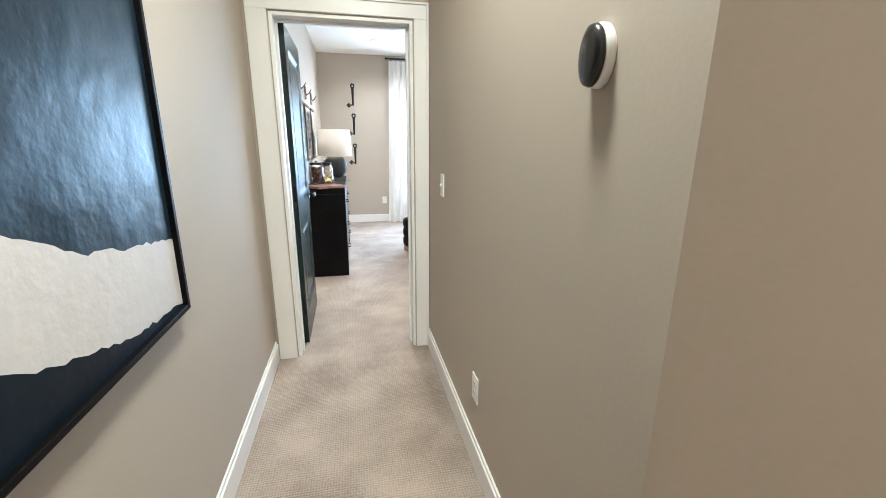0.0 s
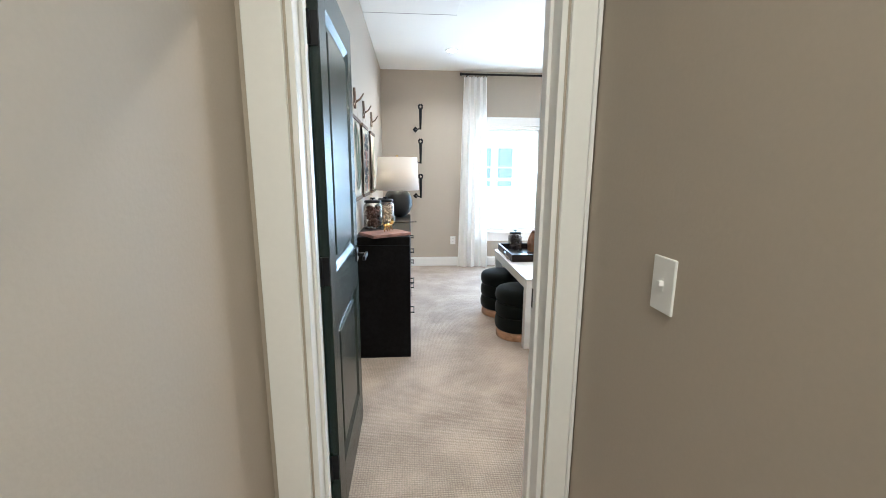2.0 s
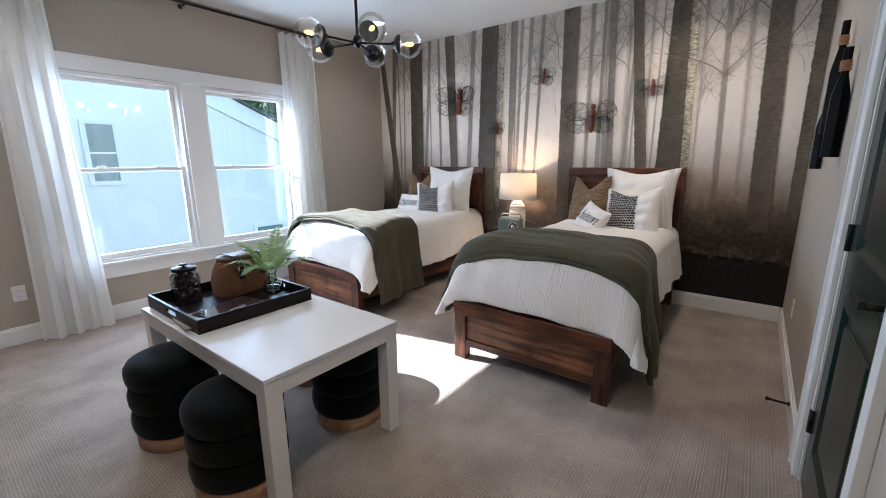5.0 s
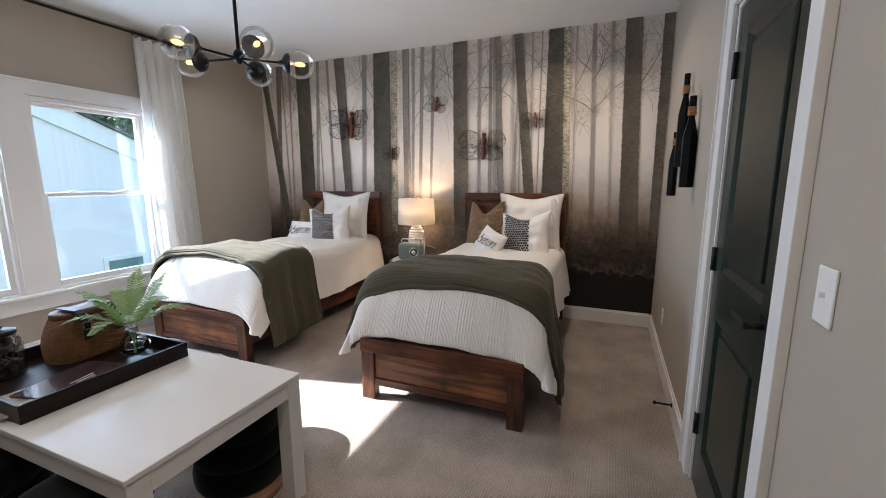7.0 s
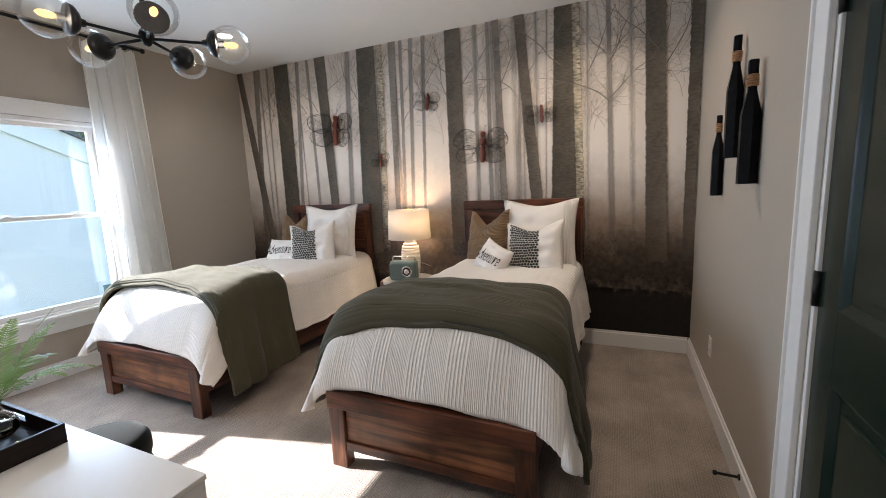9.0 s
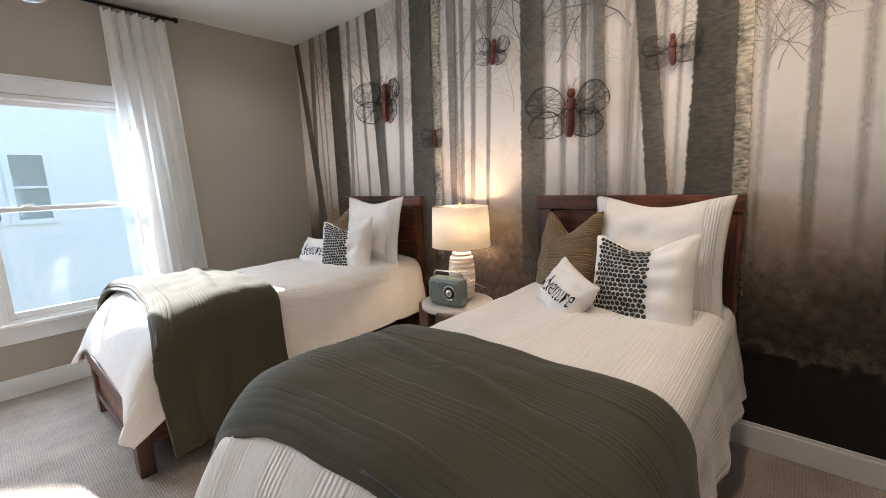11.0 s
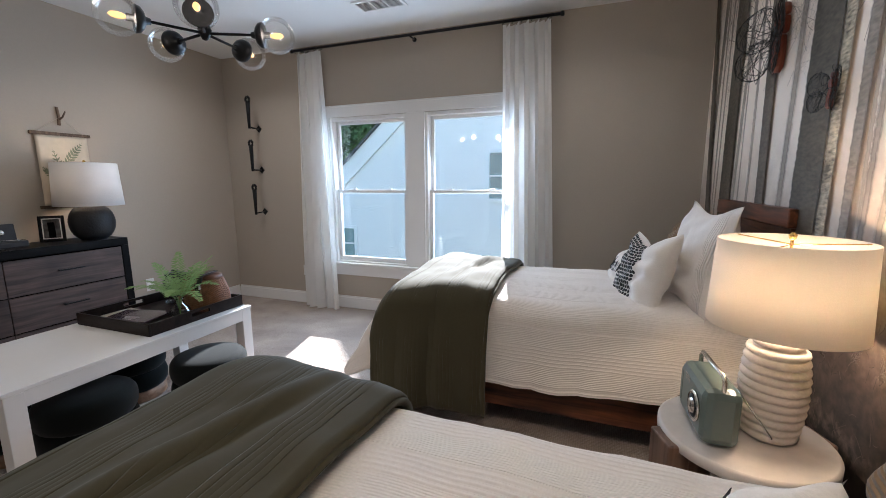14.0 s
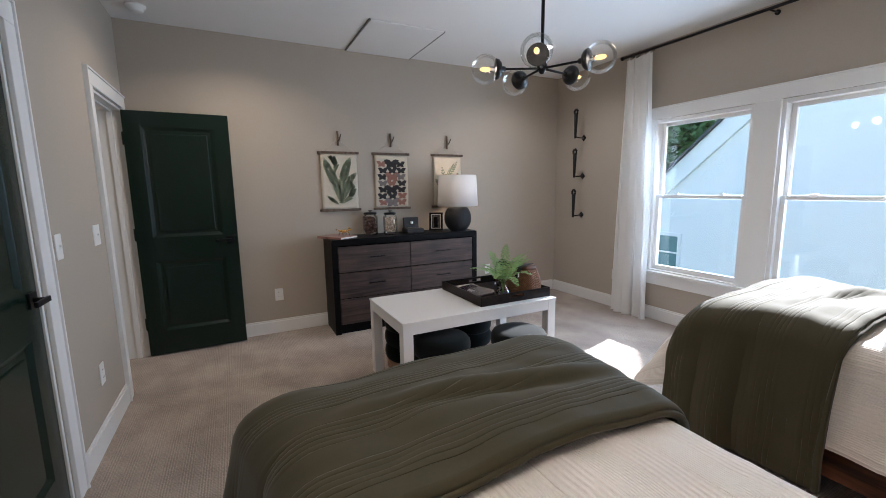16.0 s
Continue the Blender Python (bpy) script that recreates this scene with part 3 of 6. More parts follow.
def bark(name, color, contrast, fade, soft_edge=0.08, body=1.0, lit=0.25):
    """Printed birch bark with dark cross marks; it thins into the mist towards the ground by fade."""
    m = bpy.data.materials.new(name)
    m.use_nodes = True
    nt = m.node_tree
    b = nt.nodes["Principled BSDF"]
    b.inputs["Roughness"].default_value = 0.7
    tc = nt.nodes.new("ShaderNodeTexCoord")
    mp = nt.nodes.new("ShaderNodeMapping")
    mp.inputs["Scale"].default_value = (1, 16, 48)
    nt.links.new(tc.outputs["Object"], mp.inputs[0])
    n = nt.nodes.new("ShaderNodeTexNoise")
    n.inputs["Scale"].default_value, n.inputs["Detail"].default_value = 1.6, 7
    nt.links.new(mp.outputs[0], n.inputs["Vector"])
    cr = nt.nodes.new("ShaderNodeValToRGB")
    patch = nt.nodes.new("ShaderNodeTexNoise")
    patch.inputs["Scale"].default_value, patch.inputs["Detail"].default_value = 9, 5
    nt.links.new(tc.outputs["Object"], patch.inputs["Vector"])
    mixed = nt.nodes.new("ShaderNodeMix")
    mixed.inputs[0].default_value = 0.4
    nt.links.new(n.outputs["Fac"], mixed.inputs[2])
    nt.links.new(patch.outputs["Fac"], mixed.inputs[3])
    cr.color_ramp.elements[0].position, cr.color_ramp.elements[1].position = 0.38, 0.62
    cr.color_ramp.elements[0].color = (*[c * (1 - contrast) for c in color], 1)
    cr.color_ramp.elements[1].color = (*[c * (1 + contrast) for c in color], 1)
    nt.links.new(mixed.outputs[0], cr.inputs[0])
    sep, rg, mx = nt.nodes.new("ShaderNodeSeparateXYZ"), nt.nodes.new("ShaderNodeMapRange"), nt.nodes.new("ShaderNodeMix")
    nt.links.new(tc.outputs["Object"], sep.inputs[0])
    nt.links.new(sep.outputs[2], rg.inputs[0])
    rg.inputs["From Min"].default_value, rg.inputs["From Max"].default_value = 1.45, 0.70
    rg.inputs["To Max"].default_value = fade
    mx.data_type = "RGBA"
    nt.links.new(rg.outputs[0], mx.inputs[0])
    nt.links.new(cr.outputs[0], mx.inputs[6])
    mx.inputs[7].default_value = (0.20, 0.145, 0.105, 1)
    uv = nt.nodes.new("ShaderNodeUVMap")
    su = nt.nodes.new("ShaderNodeSeparateXYZ")
    nt.links.new(uv.outputs[0], su.inputs[0])
    side = nt.nodes.new("ShaderNodeMapRange")
    side.inputs["To Min"].default_value, side.inputs["To Max"].default_value = 1.0 + lit, 1.0 - lit
    nt.links.new(su.outputs[0], side.inputs[0])
    ml = nt.nodes.new("ShaderNodeVectorMath")
    ml.operation = "SCALE"
    nt.links.new(mx.outputs[2], ml.inputs[0])
    nt.links.new(side.outputs[0], ml.inputs["Scale"])
    nt.links.new(ml.outputs[0], b.inputs["Base Color"])

    def op(kind, p, q):
        o = nt.nodes.new("ShaderNodeMath")
        o.operation = kind
        for i, v in enumerate((p, q)):
            if isinstance(v, (int, float)):
                o.inputs[i].default_value = v
            else:
                nt.links.new(v, o.inputs[i])
        return o.outputs[0]
    # the print's own soft edges, and its thinning in the ground mist
    mid = op("SUBTRACT", 0.5, op("ABSOLUTE", op("SUBTRACT", su.outputs[0], 0.5), 0.0))
    ed = op("DIVIDE", op("ADD", mid, op("MULTIPLY", op("SUBTRACT", n.outputs["Fac"], 0.5), 0.25 * soft_edge)), soft_edge)
    ft = nt.nodes.new("ShaderNodeMapRange")
    ft.inputs["From Min"].default_value, ft.inputs["From Max"].default_value = 0.62, 1.25
    ft.inputs["To Min"].default_value = 1 - fade
    nt.links.new(sep.outputs[2], ft.inputs[0])
    al = op("MULTIPLY", op("MINIMUM", op("MAXIMUM", ed, 0.0), 1.0), op("MULTIPLY", ft.outputs[0], body))
    nt.links.new(al, b.inputs["Alpha"])
    return m


MUR = [fog_paper(),
       bark("printed trunk dark olive", (0.082, 0.067, 0.046), 0.36, 0.3, 0.06),
       bark("printed trunk grey brown", (0.125, 0.101, 0.076), 0.30, 0.5, 0.08),
       bark("printed trunk pale grey", (0.25, 0.215, 0.180), 0.30, 0.8, 0.18, 0.9, 0.15),
       bark("printed trunk faint", (0.36, 0.315, 0.275), 0.12, 0.9, 0.35, 0.75, 0.1),
       bark("printed birch white", (0.38, 0.325, 0.235), 0.75, 0.6, 0.1),
       bark("printed trunk very faint", (0.50, 0.44, 0.385), 0.08, 0.95, 0.45, 0.5, 0.05),
       mat("printed twigs", (0.17, 0.145, 0.118), 0.7, grain=60, vary=0.15),
       mat("printed dark brush", (0.030, 0.021, 0.015), 0.7, grain=60, vary=0.3), mat("printed pale brush", (0.105, 0.078, 0.056), 0.7, grain=60, vary=0.3),
       mat("printed far twigs", (0.36, 0.315, 0.27), 0.7, grain=60, vary=0.12)]
rng = random.Random(4)
bm = B()
box(bm, XE - 0.004, XE, YS, YN, 0.132, ZC, mi=0)


LAYER = [0]


def trunk(y_low, y_top, w_low, w_top, mi, depth, z_low=0.62, z_top=ZC - 0.002, rough=0.006):
    """A printed trunk: a tapered strip with an uneven edge."""
    n = 150
    LAYER[0] += 1
    x = XE - 0.0045 - 0.0001 * LAYER[0]
    prev = None
    uvl = bm.loops.layers.uv.verify()
    for i in range(n + 1):
        k = i / n
        z = z_low + (z_top - z_low) * k
        c = y_low + (y_top - y_low) * k
        h = (w_low + (w_top - w_low) * k) / 2
        a = max(YS + 0.001, min(YN - 0.001, c - h + rng.uniform(-rough, rough)))
        d = max(YS + 0.001, min(YN - 0.001, c + h + rng.uniform(-rough, rough)))
        cur = (bm.verts.new((x, a, z)), bm.verts.new((x, d, z)))
        if prev:
            f = bm.faces.new((prev[0], cur[0], cur[1], prev[1]))
            f.material_index = mi
            for lp, c in zip(f.loops, ((0, 0), (0, 1), (1, 1), (1, 0))):
                lp[uvl].uv = c
        prev = cur


# far, pale trunks
for k in range(20):
    y = rng.uniform(YS + 0.05, YN - 0.05)
    w = rng.uniform(0.03, 0.09)
    trunk(y, y + rng.uniform(-0.05, 0.05), w, w * 0.8, 6, 1 + (k % 3), rng.uniform(0.78, 0.88), rough=0.002)
for y0, y1, wl, wt, mi in ((7.48, 7.38, 0.055, 0.09, 3), (6.90, 6.79, 0.075, 0.06, 4), (6.227, 6.151, 0.083, 0.076, 4), (5.50, 5.443, 0.05, 0.06, 4), (5.373, 5.314, 0.035, 0.055, 4),
                           (5.58, 5.55, 0.04, 0.05, 4), (4.695, 4.708, 0.06, 0.04, 4), (4.80, 4.83, 0.04, 0.05, 6), (3.874, 3.905, 0.035, 0.045, 6), (3.533, 3.602, 0.05, 0.06, 6), (3.69, 3.755, 0.068, 0.05, 4), (6.62, 6.66, 0.05, 0.05, 4)):
    trunk(y0, y1, wl, wt, mi, 5, 0.80, rough=0.003)


def twig(y, z, ang, ln, w, lev, mi=7):
    """Printed branches, forking upwards."""
    LAYER[0] += 0.02
    x = XE - 0.0045 - 0.0001 * LAYER[0]
    n = 6
    for i in range(n):
        y2, z2 = y + math.cos(ang) * ln / n, z + math.sin(ang) * ln / n
        if not (YS + 0.01 < y2 < YN - 0.01 and z2 < ZC - 0.006):
            return
        nx, nz = -math.sin(ang) * w / 2, math.cos(ang) * w / 2
        f = bm.faces.new([bm.verts.new(p) for p in ((x, y - nx, z - nz), (x, y2 - nx * 0.9, z2 - nz * 0.9), (x, y2 + nx * 0.9, z2 + nz * 0.9), (x, y + nx, z + nz))])
        f.material_index = mi
        y, z, w = y2, z2, w * 0.9
        ang += rng.uniform(-0.38, 0.38)
        if lev < 3 and rng.random() < 0.75:
            twig(y, z, ang + rng.choice((-1, 1)) * rng.uniform(0.4, 0.8), ln * 0.6, w * 0.6, lev + 1, mi)


# the fork of the slim pale tree, and a haze of thin far twigs
for a in (55, 122):
    twig(3.74, 2.30, math.radians(a), 0.5, 0.012, 2, 10)
for k in range(150):
    a = math.radians(rng.uniform(30, 150))
    twig(rng.uniform(YS + 0.1, YN - 0.1), rng.uniform(1.75, 2.5), a, rng.uniform(0.25, 0.55), 0.0036, 1, 10)
# nearer trunks: low place, top place, widths, tone
for y0, y1, wl, wt, mi in ((7.336, 7.624, 0.115, 0.09, 2), (7.016, 7.011, 0.22, 0.21, 1), (6.40, 6.489, 0.095, 0.145, 2), (5.968, 5.932, 0.25, 0.216, 1), (5.811, 5.78, 0.07, 0.078, 5),
                           (5.663, 5.638, 0.05, 0.09, 3), (5.004, 5.026, 0.174, 0.158, 2), (4.559, 4.635, 0.078, 0.062, 3), (4.237, 4.438, 0.118, 0.085, 2), (4.07, 4.08, 0.225, 0.15, 1), (3.925, 3.99, 0.065, 0.065, 5),
                           (3.371, 3.437, 0.165, 0.14, 2), (3.165, 3.165, 0.075, 0.09, 2)):
    trunk(y0, y1, wl, wt, mi, 8, 0.66 + rng.uniform(0, 0.10), rough=0.004 if wl > 0.1 else 0.003)


for y, z, side in ((7.0, 2.1, 1), (7.05, 2.3, -1), (6.5, 2.0, -1), (6.55, 2.2, 1), (5.55, 2.0, -1), (5.6, 2.2, -1), (5.05, 2.1, 1), (4.95, 2.25, -1), (5.05, 2.35, 1), (4.45, 2.1, 1), (4.40, 2.25, -1), (3.73, 1.98, 1), (3.73, 2.0, -1), (3.40, 2.3, 1), (3.75, 2.25, -1), (6.9, 1.9, -1), (7.4, 2.2, -1), (3.35, 2.2, -1), (6.45, 2.35, -1), (5.3, 2.2, 1), (5.3, 2.3, -1), (6.0, 2.2, 1), (6.1, 2.35, 1), (5.9, 2.3, -1), (4.1, 2.3, 1), (3.9, 2.2, -1), (4.6, 2.2, -1), (7.3, 2.0, -1), (7.15, 2.25, 1), (6.7, 2.2, 1), (4.85, 2.0, -1)):
    a = math.radians(rng.uniform(38, 65))
    twig(y, z, a if side > 0 else math.pi - a, rng.uniform(0.4, 0.8), 0.007, 0)
# printed undergrowth with a ragged top edge over the feet of the trunks
for lay, (zt, sp) in enumerate(((0.76, 0.10), (0.69, 0.09), (0.61, 0.07))):
    LAYER[0] += 1
    x = XE - 0.0045 - 0.0001 * LAYER[0]
    n = 420
    prev = None
    for i in range(n + 1):
        y = YS + 0.001 + (YN - YS - 0.002) * i / n
        z = zt + sp * (noise.noise(Vector((y * 3.1, lay * 7.0, 0))) + 0.5 * noise.noise(Vector((y * 21, lay * 3.0, 4))) + 0.15 * rng.uniform(-1, 1))
        cur = (bm.verts.new((x, y, 0.50)), bm.verts.new((x, y, max(0.52, z))))
        if prev:
            bm.faces.new((prev[0], cur[0], cur[1], prev[1])).material_index = 0
        prev = cur
# printed dead grass and brush in the mist at the ground
for k in range(900):
    LAYER[0] += 0.0006
    x = XE - 0.0045 - 0.0001 * LAYER[0]
    y, z = rng.uniform(YS + 0.06, YN - 0.06), 0.52 + 0.42 * rng.random() ** 1.5
    ang, ln, w = math.radians(90 + rng.gauss(0, 45)), rng.uniform(0.015, 0.05), rng.uniform(0.0015, 0.0032)
    for j in range(2):
        y2, z2 = y + math.cos(ang) * ln / 2, z + math.sin(ang) * ln / 2
        nx, nz = -math.sin(ang) * w / 2, math.cos(ang) * w / 2
        f = bm.faces.new([bm.verts.new(p) for p in ((x, y - nx, z - nz), (x, y2 - nx * 0.6, z2 - nz * 0.6), (x, y2 + nx * 0.6, z2 + nz * 0.6), (x, y + nx, z + nz))])
        f.material_index = 8 if k % 5 < 3 else 9
        y, z, ang = y2, z2, ang + rng.uniform(-0.6, 0.6)
bmesh.ops.recalc_face_normals(bm, faces=bm.faces)
ob = tagged(new("wall_mural", mesh("wall_mural", bm, MUR)), "sepia wallpaper mural of a misty birch forest", "mural", kind="structure")


# ---- beds ----
def fold(s, lo, hi, top, drop, r=0.09, flare=0.04):
    """Across a bed: arc length s to (y, z); it lies on top between lo and hi and hangs on both sides."""
    w = hi - lo - 2 * r
    arc = r * math.pi / 2
    half = w / 2
    c = (lo + hi) / 2
    sg, a = (1, s) if s >= 0 else (-1, -s)
    if a <= half:
        return c + sg * a, top + 0.025 * (1 - (a / (half + r)) ** 2)
    a -= half
    if a <= arc:
        t = a / r
        return c + sg * (half + r * math.sin(t)), top - r + r * math.cos(t) + 0.025 * (1 - ((half) / (half + r)) ** 2) * (1 - t / 1.6)
    a -= arc
    return c + sg * (half + r + flare * min(1, a / max(drop, 0.01))), top - r - a


def foot_drop(x, deep):
    """How far bedding falls as it rounds over the foot end of the mattress."""
    d = max(0.0, min(1.0, (x - 2.445) / 0.23))
    return deep * (1 - math.sin(math.pi / 2 * d) ** 0.75)


def pleat(a, pitch, group, fill):
    """Height of stitched pleats in groups, between 0 and 1."""
    g = (a / group) % 1.0
    if g > fill:
        return 0.0
    return 0.5 - 0.5 * math.cos(2 * math.pi * a / pitch)


def quilt_mesh(seed):
    r = random.Random(seed)
    b = B()
    lo, hi, top = -0.51, 0.51, 0.725
    smax = (hi - lo) / 2 - 0.09 + 0.09 * math.pi / 2 + 0.31
    x0, x1 = 2.445, 4.37
    ph = [r.uniform(0, 6) for _ in range(6)]

    def fn(u, v):
        x = x0 + (x1 - x0) * u ** 1.7
        s = -smax + 2 * smax * v
        y, z = fold(s, lo, hi, top, 0.31)
        hang = max(0.0, min(1.0, (top - 0.09 - z) / 0.30))
        y += math.copysign(hang * (0.018 * math.sin(9 * x + ph[0]) + 0.010 * math.sin(21 * x + ph[1])), s)
        rib = (0.0012 + 0.0016 * max(0.0, 1 - (x - x0) / 0.6)) * pleat(s + 3.0, 0.0165, 0.187, 0.5294)
        wr = 0.010 * noise.noise(Vector((x * 5, s * 5, seed))) + 0.004 * noise.noise(Vector((x * 14, s * 11, seed + 5)))
        if hang > 0:
            y += math.copysign(rib, s)
        else:
            z += rib
        z += wr * (1 - hang)
        y += math.copysign(1.6 * wr * hang, s)
        k = max(0.0, 1 - (x - x0) / 0.45)
        sd = min(1.0, max(0.0, abs(s) - 0.40) / 0.16)
        sd = sd * sd * (3 - 2 * sd)
        y *= 1 + 0.05 * k ** 0.8
        y += math.copysign((0.055 if s > 0 else 0.085) * sd * k ** 0.7, s)
        z -= (1 - 0.78 * hang) * foot_drop(x, 0.33)
        z += 0.006 * math.sin(6 * x + ph[2]) * math.sin(5 * s + ph[3]) * (1 - hang) + hang * 0.02 * math.sin(4 * x + ph[4])
        if hang > 0.0:
            x -= (0.02 + 0.07 * sd) * k ** 1.3 * (0.7 + 0.3 * math.sin(math.pi * hang))
        else:
            x -= (0.02 + 0.04 * sd) * k
        return Vector((x, y, z))
    sheet(b, 56, 800, fn, lambda u, v: ((x1 - x0) * u, 2 * smax * v))
    return b


def throw_mesh(seed, x0, x1, d_lo, d_hi):
    r = random.Random(seed)
    b = B()
    lo, hi, top = -0.535, 0.535, 0.757
    base = (hi - lo) / 2 - 0.11 + 0.11 * math.pi / 2
    s0, s1 = -base - d_lo, base + d_hi
    ph = [r.uniform(0, 6) for _ in range(8)]

    def fn(u, v):
        s = s0 + (s1 - s0) * v
        wob = 0.010 * math.sin(3.1 * s + ph[0]) + 0.008 * math.sin(8 * s + ph[1])
        x = x0 + (x1 - x0) * u + wob * (1 - u) + 0.6 * wob * u + (0.04 - 0.11 * min(1.0, abs(s) / base) ** 2) * (1 - u)
        y, z = fold(s, lo, hi, top, 0.45, r=0.11, flare=0.05)
        hang = max(0.0, min(1.0, (top - 0.09 - z) / 0.35))
        y += math.copysign(hang * (0.020 * math.sin(13 * x + ph[2] + 0.6 * math.sin(4 * z)) + 0.014 * math.sin(27 * x + ph[3])), s)
        z += (1 - hang) * (0.008 * math.sin(5 * x + 4 * s + ph[4]) + 0.003 * math.sin(11 * x - 9 * s + ph[5])) + 0.020 * max(0.0, math.sin(math.pi * u)) ** 0.5 * (1 - hang)
        crease = 0.020 * math.exp(-((x - x0 - 0.36 - 0.16 * s) / 0.022) ** 2) - 0.012 * math.exp(-((x - x0 - 0.41 - 0.16 * s) / 0.03) ** 2)
        z += crease * (1 - hang) * math.exp(-((s - 0.10) / 0.30) ** 2)
        edge = min(u, 1 - u)
        wr = 0.016 * noise.noise(Vector((x * 4, s * 3.5, seed * 3))) + 0.006 * noise.noise(Vector((x * 13, s * 9, seed + 2)))
        z += wr * (1 - hang) + 0.006
        y += math.copysign(1.3 * wr * hang, s)
        rib = 0.0019 * pleat((x1 - x0) * u, 0.0165, 0.165, 0.5)
        z += rib * (1 - hang)
        y += math.copysign(rib * hang, s)
        z -= (0.014 if edge < 0.02 else 0.0) * (1 - hang)
        kf = max(0.0, 1 - (x - 2.445) / 0.45)
        sd = min(1.0, max(0.0, abs(s) - 0.40) / 0.16)
        sd = sd * sd * (3 - 2 * sd)
        y *= 1 + 0.05 * kf ** 0.8
        y += math.copysign(0.065 * sd * kf ** 0.7, s)
        z -= (1 - hang) * foot_drop(x, 0.33)
        return Vector((x, y, max(z, 0.03)))
    sheet(b, 220, 110, fn, lambda u, v: ((x1 - x0) * u + 0.03, (s1 - s0) * v))
    return b


def soften(ob, thick=0.0):
    if thick:
        m = ob.modifiers.new("thickness", "SOLIDIFY")
        m.thickness, m.offset = thick, 1.0
    return ob


def bed(yc, dx):
    """Rustic panel bed, local x from the foot, y across, at the place yc."""
    t = thing("bed", "rustic reddish plank bed with panelled headboard and footboard", "bed", pose(dx, yc, 0), "twin beds")
    w = 0.468
    for s in (-1, 1):
        b = B()
        box(b, 2.40, 2.465, s * w - 0.045, s * w + 0.045, 0, 0.3155, 0.005)
        part("foot_post", b, RUSTIC_Z, t)
        b = B()
        box(b, 4.385, 4.445, s * w - 0.045, s * w + 0.045, 0, 1.1645, 0.005)
        part("head_post", b, RUSTIC_Z, t)
        b = B()
        box(b, 2.465, 4.385, s * w - 0.015, s * w + 0.015, 0.14, 0.30, 0.004)
        part("side_rail", b, RUSTIC_X, t)
    b = B()
    box(b, 2.392, 2.470, -w - 0.047, w + 0.047, 0.316, 0.402, 0.005)
    part("foot_rail", b, RUSTIC_Y, t, "dark worn top rail")
    b = B()
    box(b, 2.418, 2.445, -w + 0.046, w - 0.046, 0.145, 0.3155, 0.002)
    part("foot_panel", b, RUSTIC_P, t, "honey-brown knotty panel")
    b = B()
    box(b, 2.404, 2.46, -w + 0.046, w - 0.046, 0.100, 0.1445, 0.003)
    part("foot_bottom_rail", b, RUSTIC_Y, t)
    b = B()
    box(b, 4.375, 4.45, -w - 0.048, w + 0.048, 1.165, 1.244, 0.006)
    part("head_rail", b, RUSTIC_Y, t)
    z = 0.30
    for h in (0.28, 0.29, 0.291):
        b = B()
        box(b, 4.40, 4.43, -w + 0.046, w - 0.046, z, z + h - 0.003, 0.003)
        z += h
        part("head_plank", b, RUSTIC_Y, t)
    b = B()
    box(b, 2.50, 4.38, -0.45, 0.45, 0.24, 0.44, 0.03)
    part("box_spring", b, BLACKWOOD, t, "black fabric box base")
    b = B()
    box(b, 2.66, 4.37, -0.44, 0.44, 0.44, 0.60, 0.05)
    part("mattress", b, LINEN, t)
    return t


BED_Y = (4.425, 6.495)
BED_DX = (0.0, 0.05)
for k, (yc, dx) in enumerate(zip(BED_Y, BED_DX)):
    bed(yc, dx)
    q = thing("quilt", "white cotton quilt with stitched pleat stripes on the bed", "quilt", pose(0, yc, 0) if not k else pose(0.03, yc, 0), "bed quilts", quilt_mesh(k + 2), QUILT)
    soften(q, 0.012)
    dlo = (0.50, 0.52)[k]
    th = thing("throw_blanket", "olive green ribbed throw folded across the bed foot", "blanket", pose(0, yc, 0), "bed throws", throw_mesh(k + 5, (2.555, 2.615)[k], (3.20, 3.19)[k], dlo, 0.40), THROW)
    soften(th, 0.022)


def cushion(w, h, d, pinch=0.05, n=26, wrinkle=0.006, seed=0, flange=0.0, chop=0.0):
    """A stuffed cushion standing in the x-z plane, y its depth; corners drawn out."""
    r = random.Random(seed)
    ph = [r.uniform(0, 6) for _ in range(6)]
    b = B()

    def surf(sgn):
        def fn(u, v):
            a, c = 2 * u - 1, 2 * v - 1
            sx = 1 - pinch * (1 - abs(c) ** 2) * abs(a) ** 3
            sz = 1 - pinch * (1 - abs(a) ** 2) * abs(c) ** 3
            f = flange
            ea = min(1.0, (1 - abs(a)) / (1 - f)) if f else 1 - abs(a)
            fat = max(0.0, (1 - min(1, abs(a) / (1 - f)) ** 2.6)) ** 0.55 * max(0.0, (1 - min(1, abs(c) / (1 - f)) ** 2.6)) ** 0.55
            y = sgn * (d / 2 * fat + 0.002) + 1.8 * wrinkle * fat * noise.noise(Vector((a * 3 + seed, c * 3, sgn))) + wrinkle * fat * math.sin(5 * a + 7 * c + ph[0]) * math.sin(6 * c - 3 * a + ph[1])
            dent = max(0.0, 1 - abs(a) * 1.25) if chop > 0.08 else 0.5 + 0.5 * math.cos(math.pi * min(1.0, abs(a) * 1.05))
            z = h / 2 + c * h / 2 * sz - chop * dent * v ** 3
            return Vector((a * w / 2 * sx, y, z))
        return fn
    for s in (-1, 1):
        sheet(b, n, n, surf(s), lambda u, v: (u * w, v * h))
    bmesh.ops.remove_doubles(b, verts=b.verts, dist=0.0045)
    return b, surf(-1)


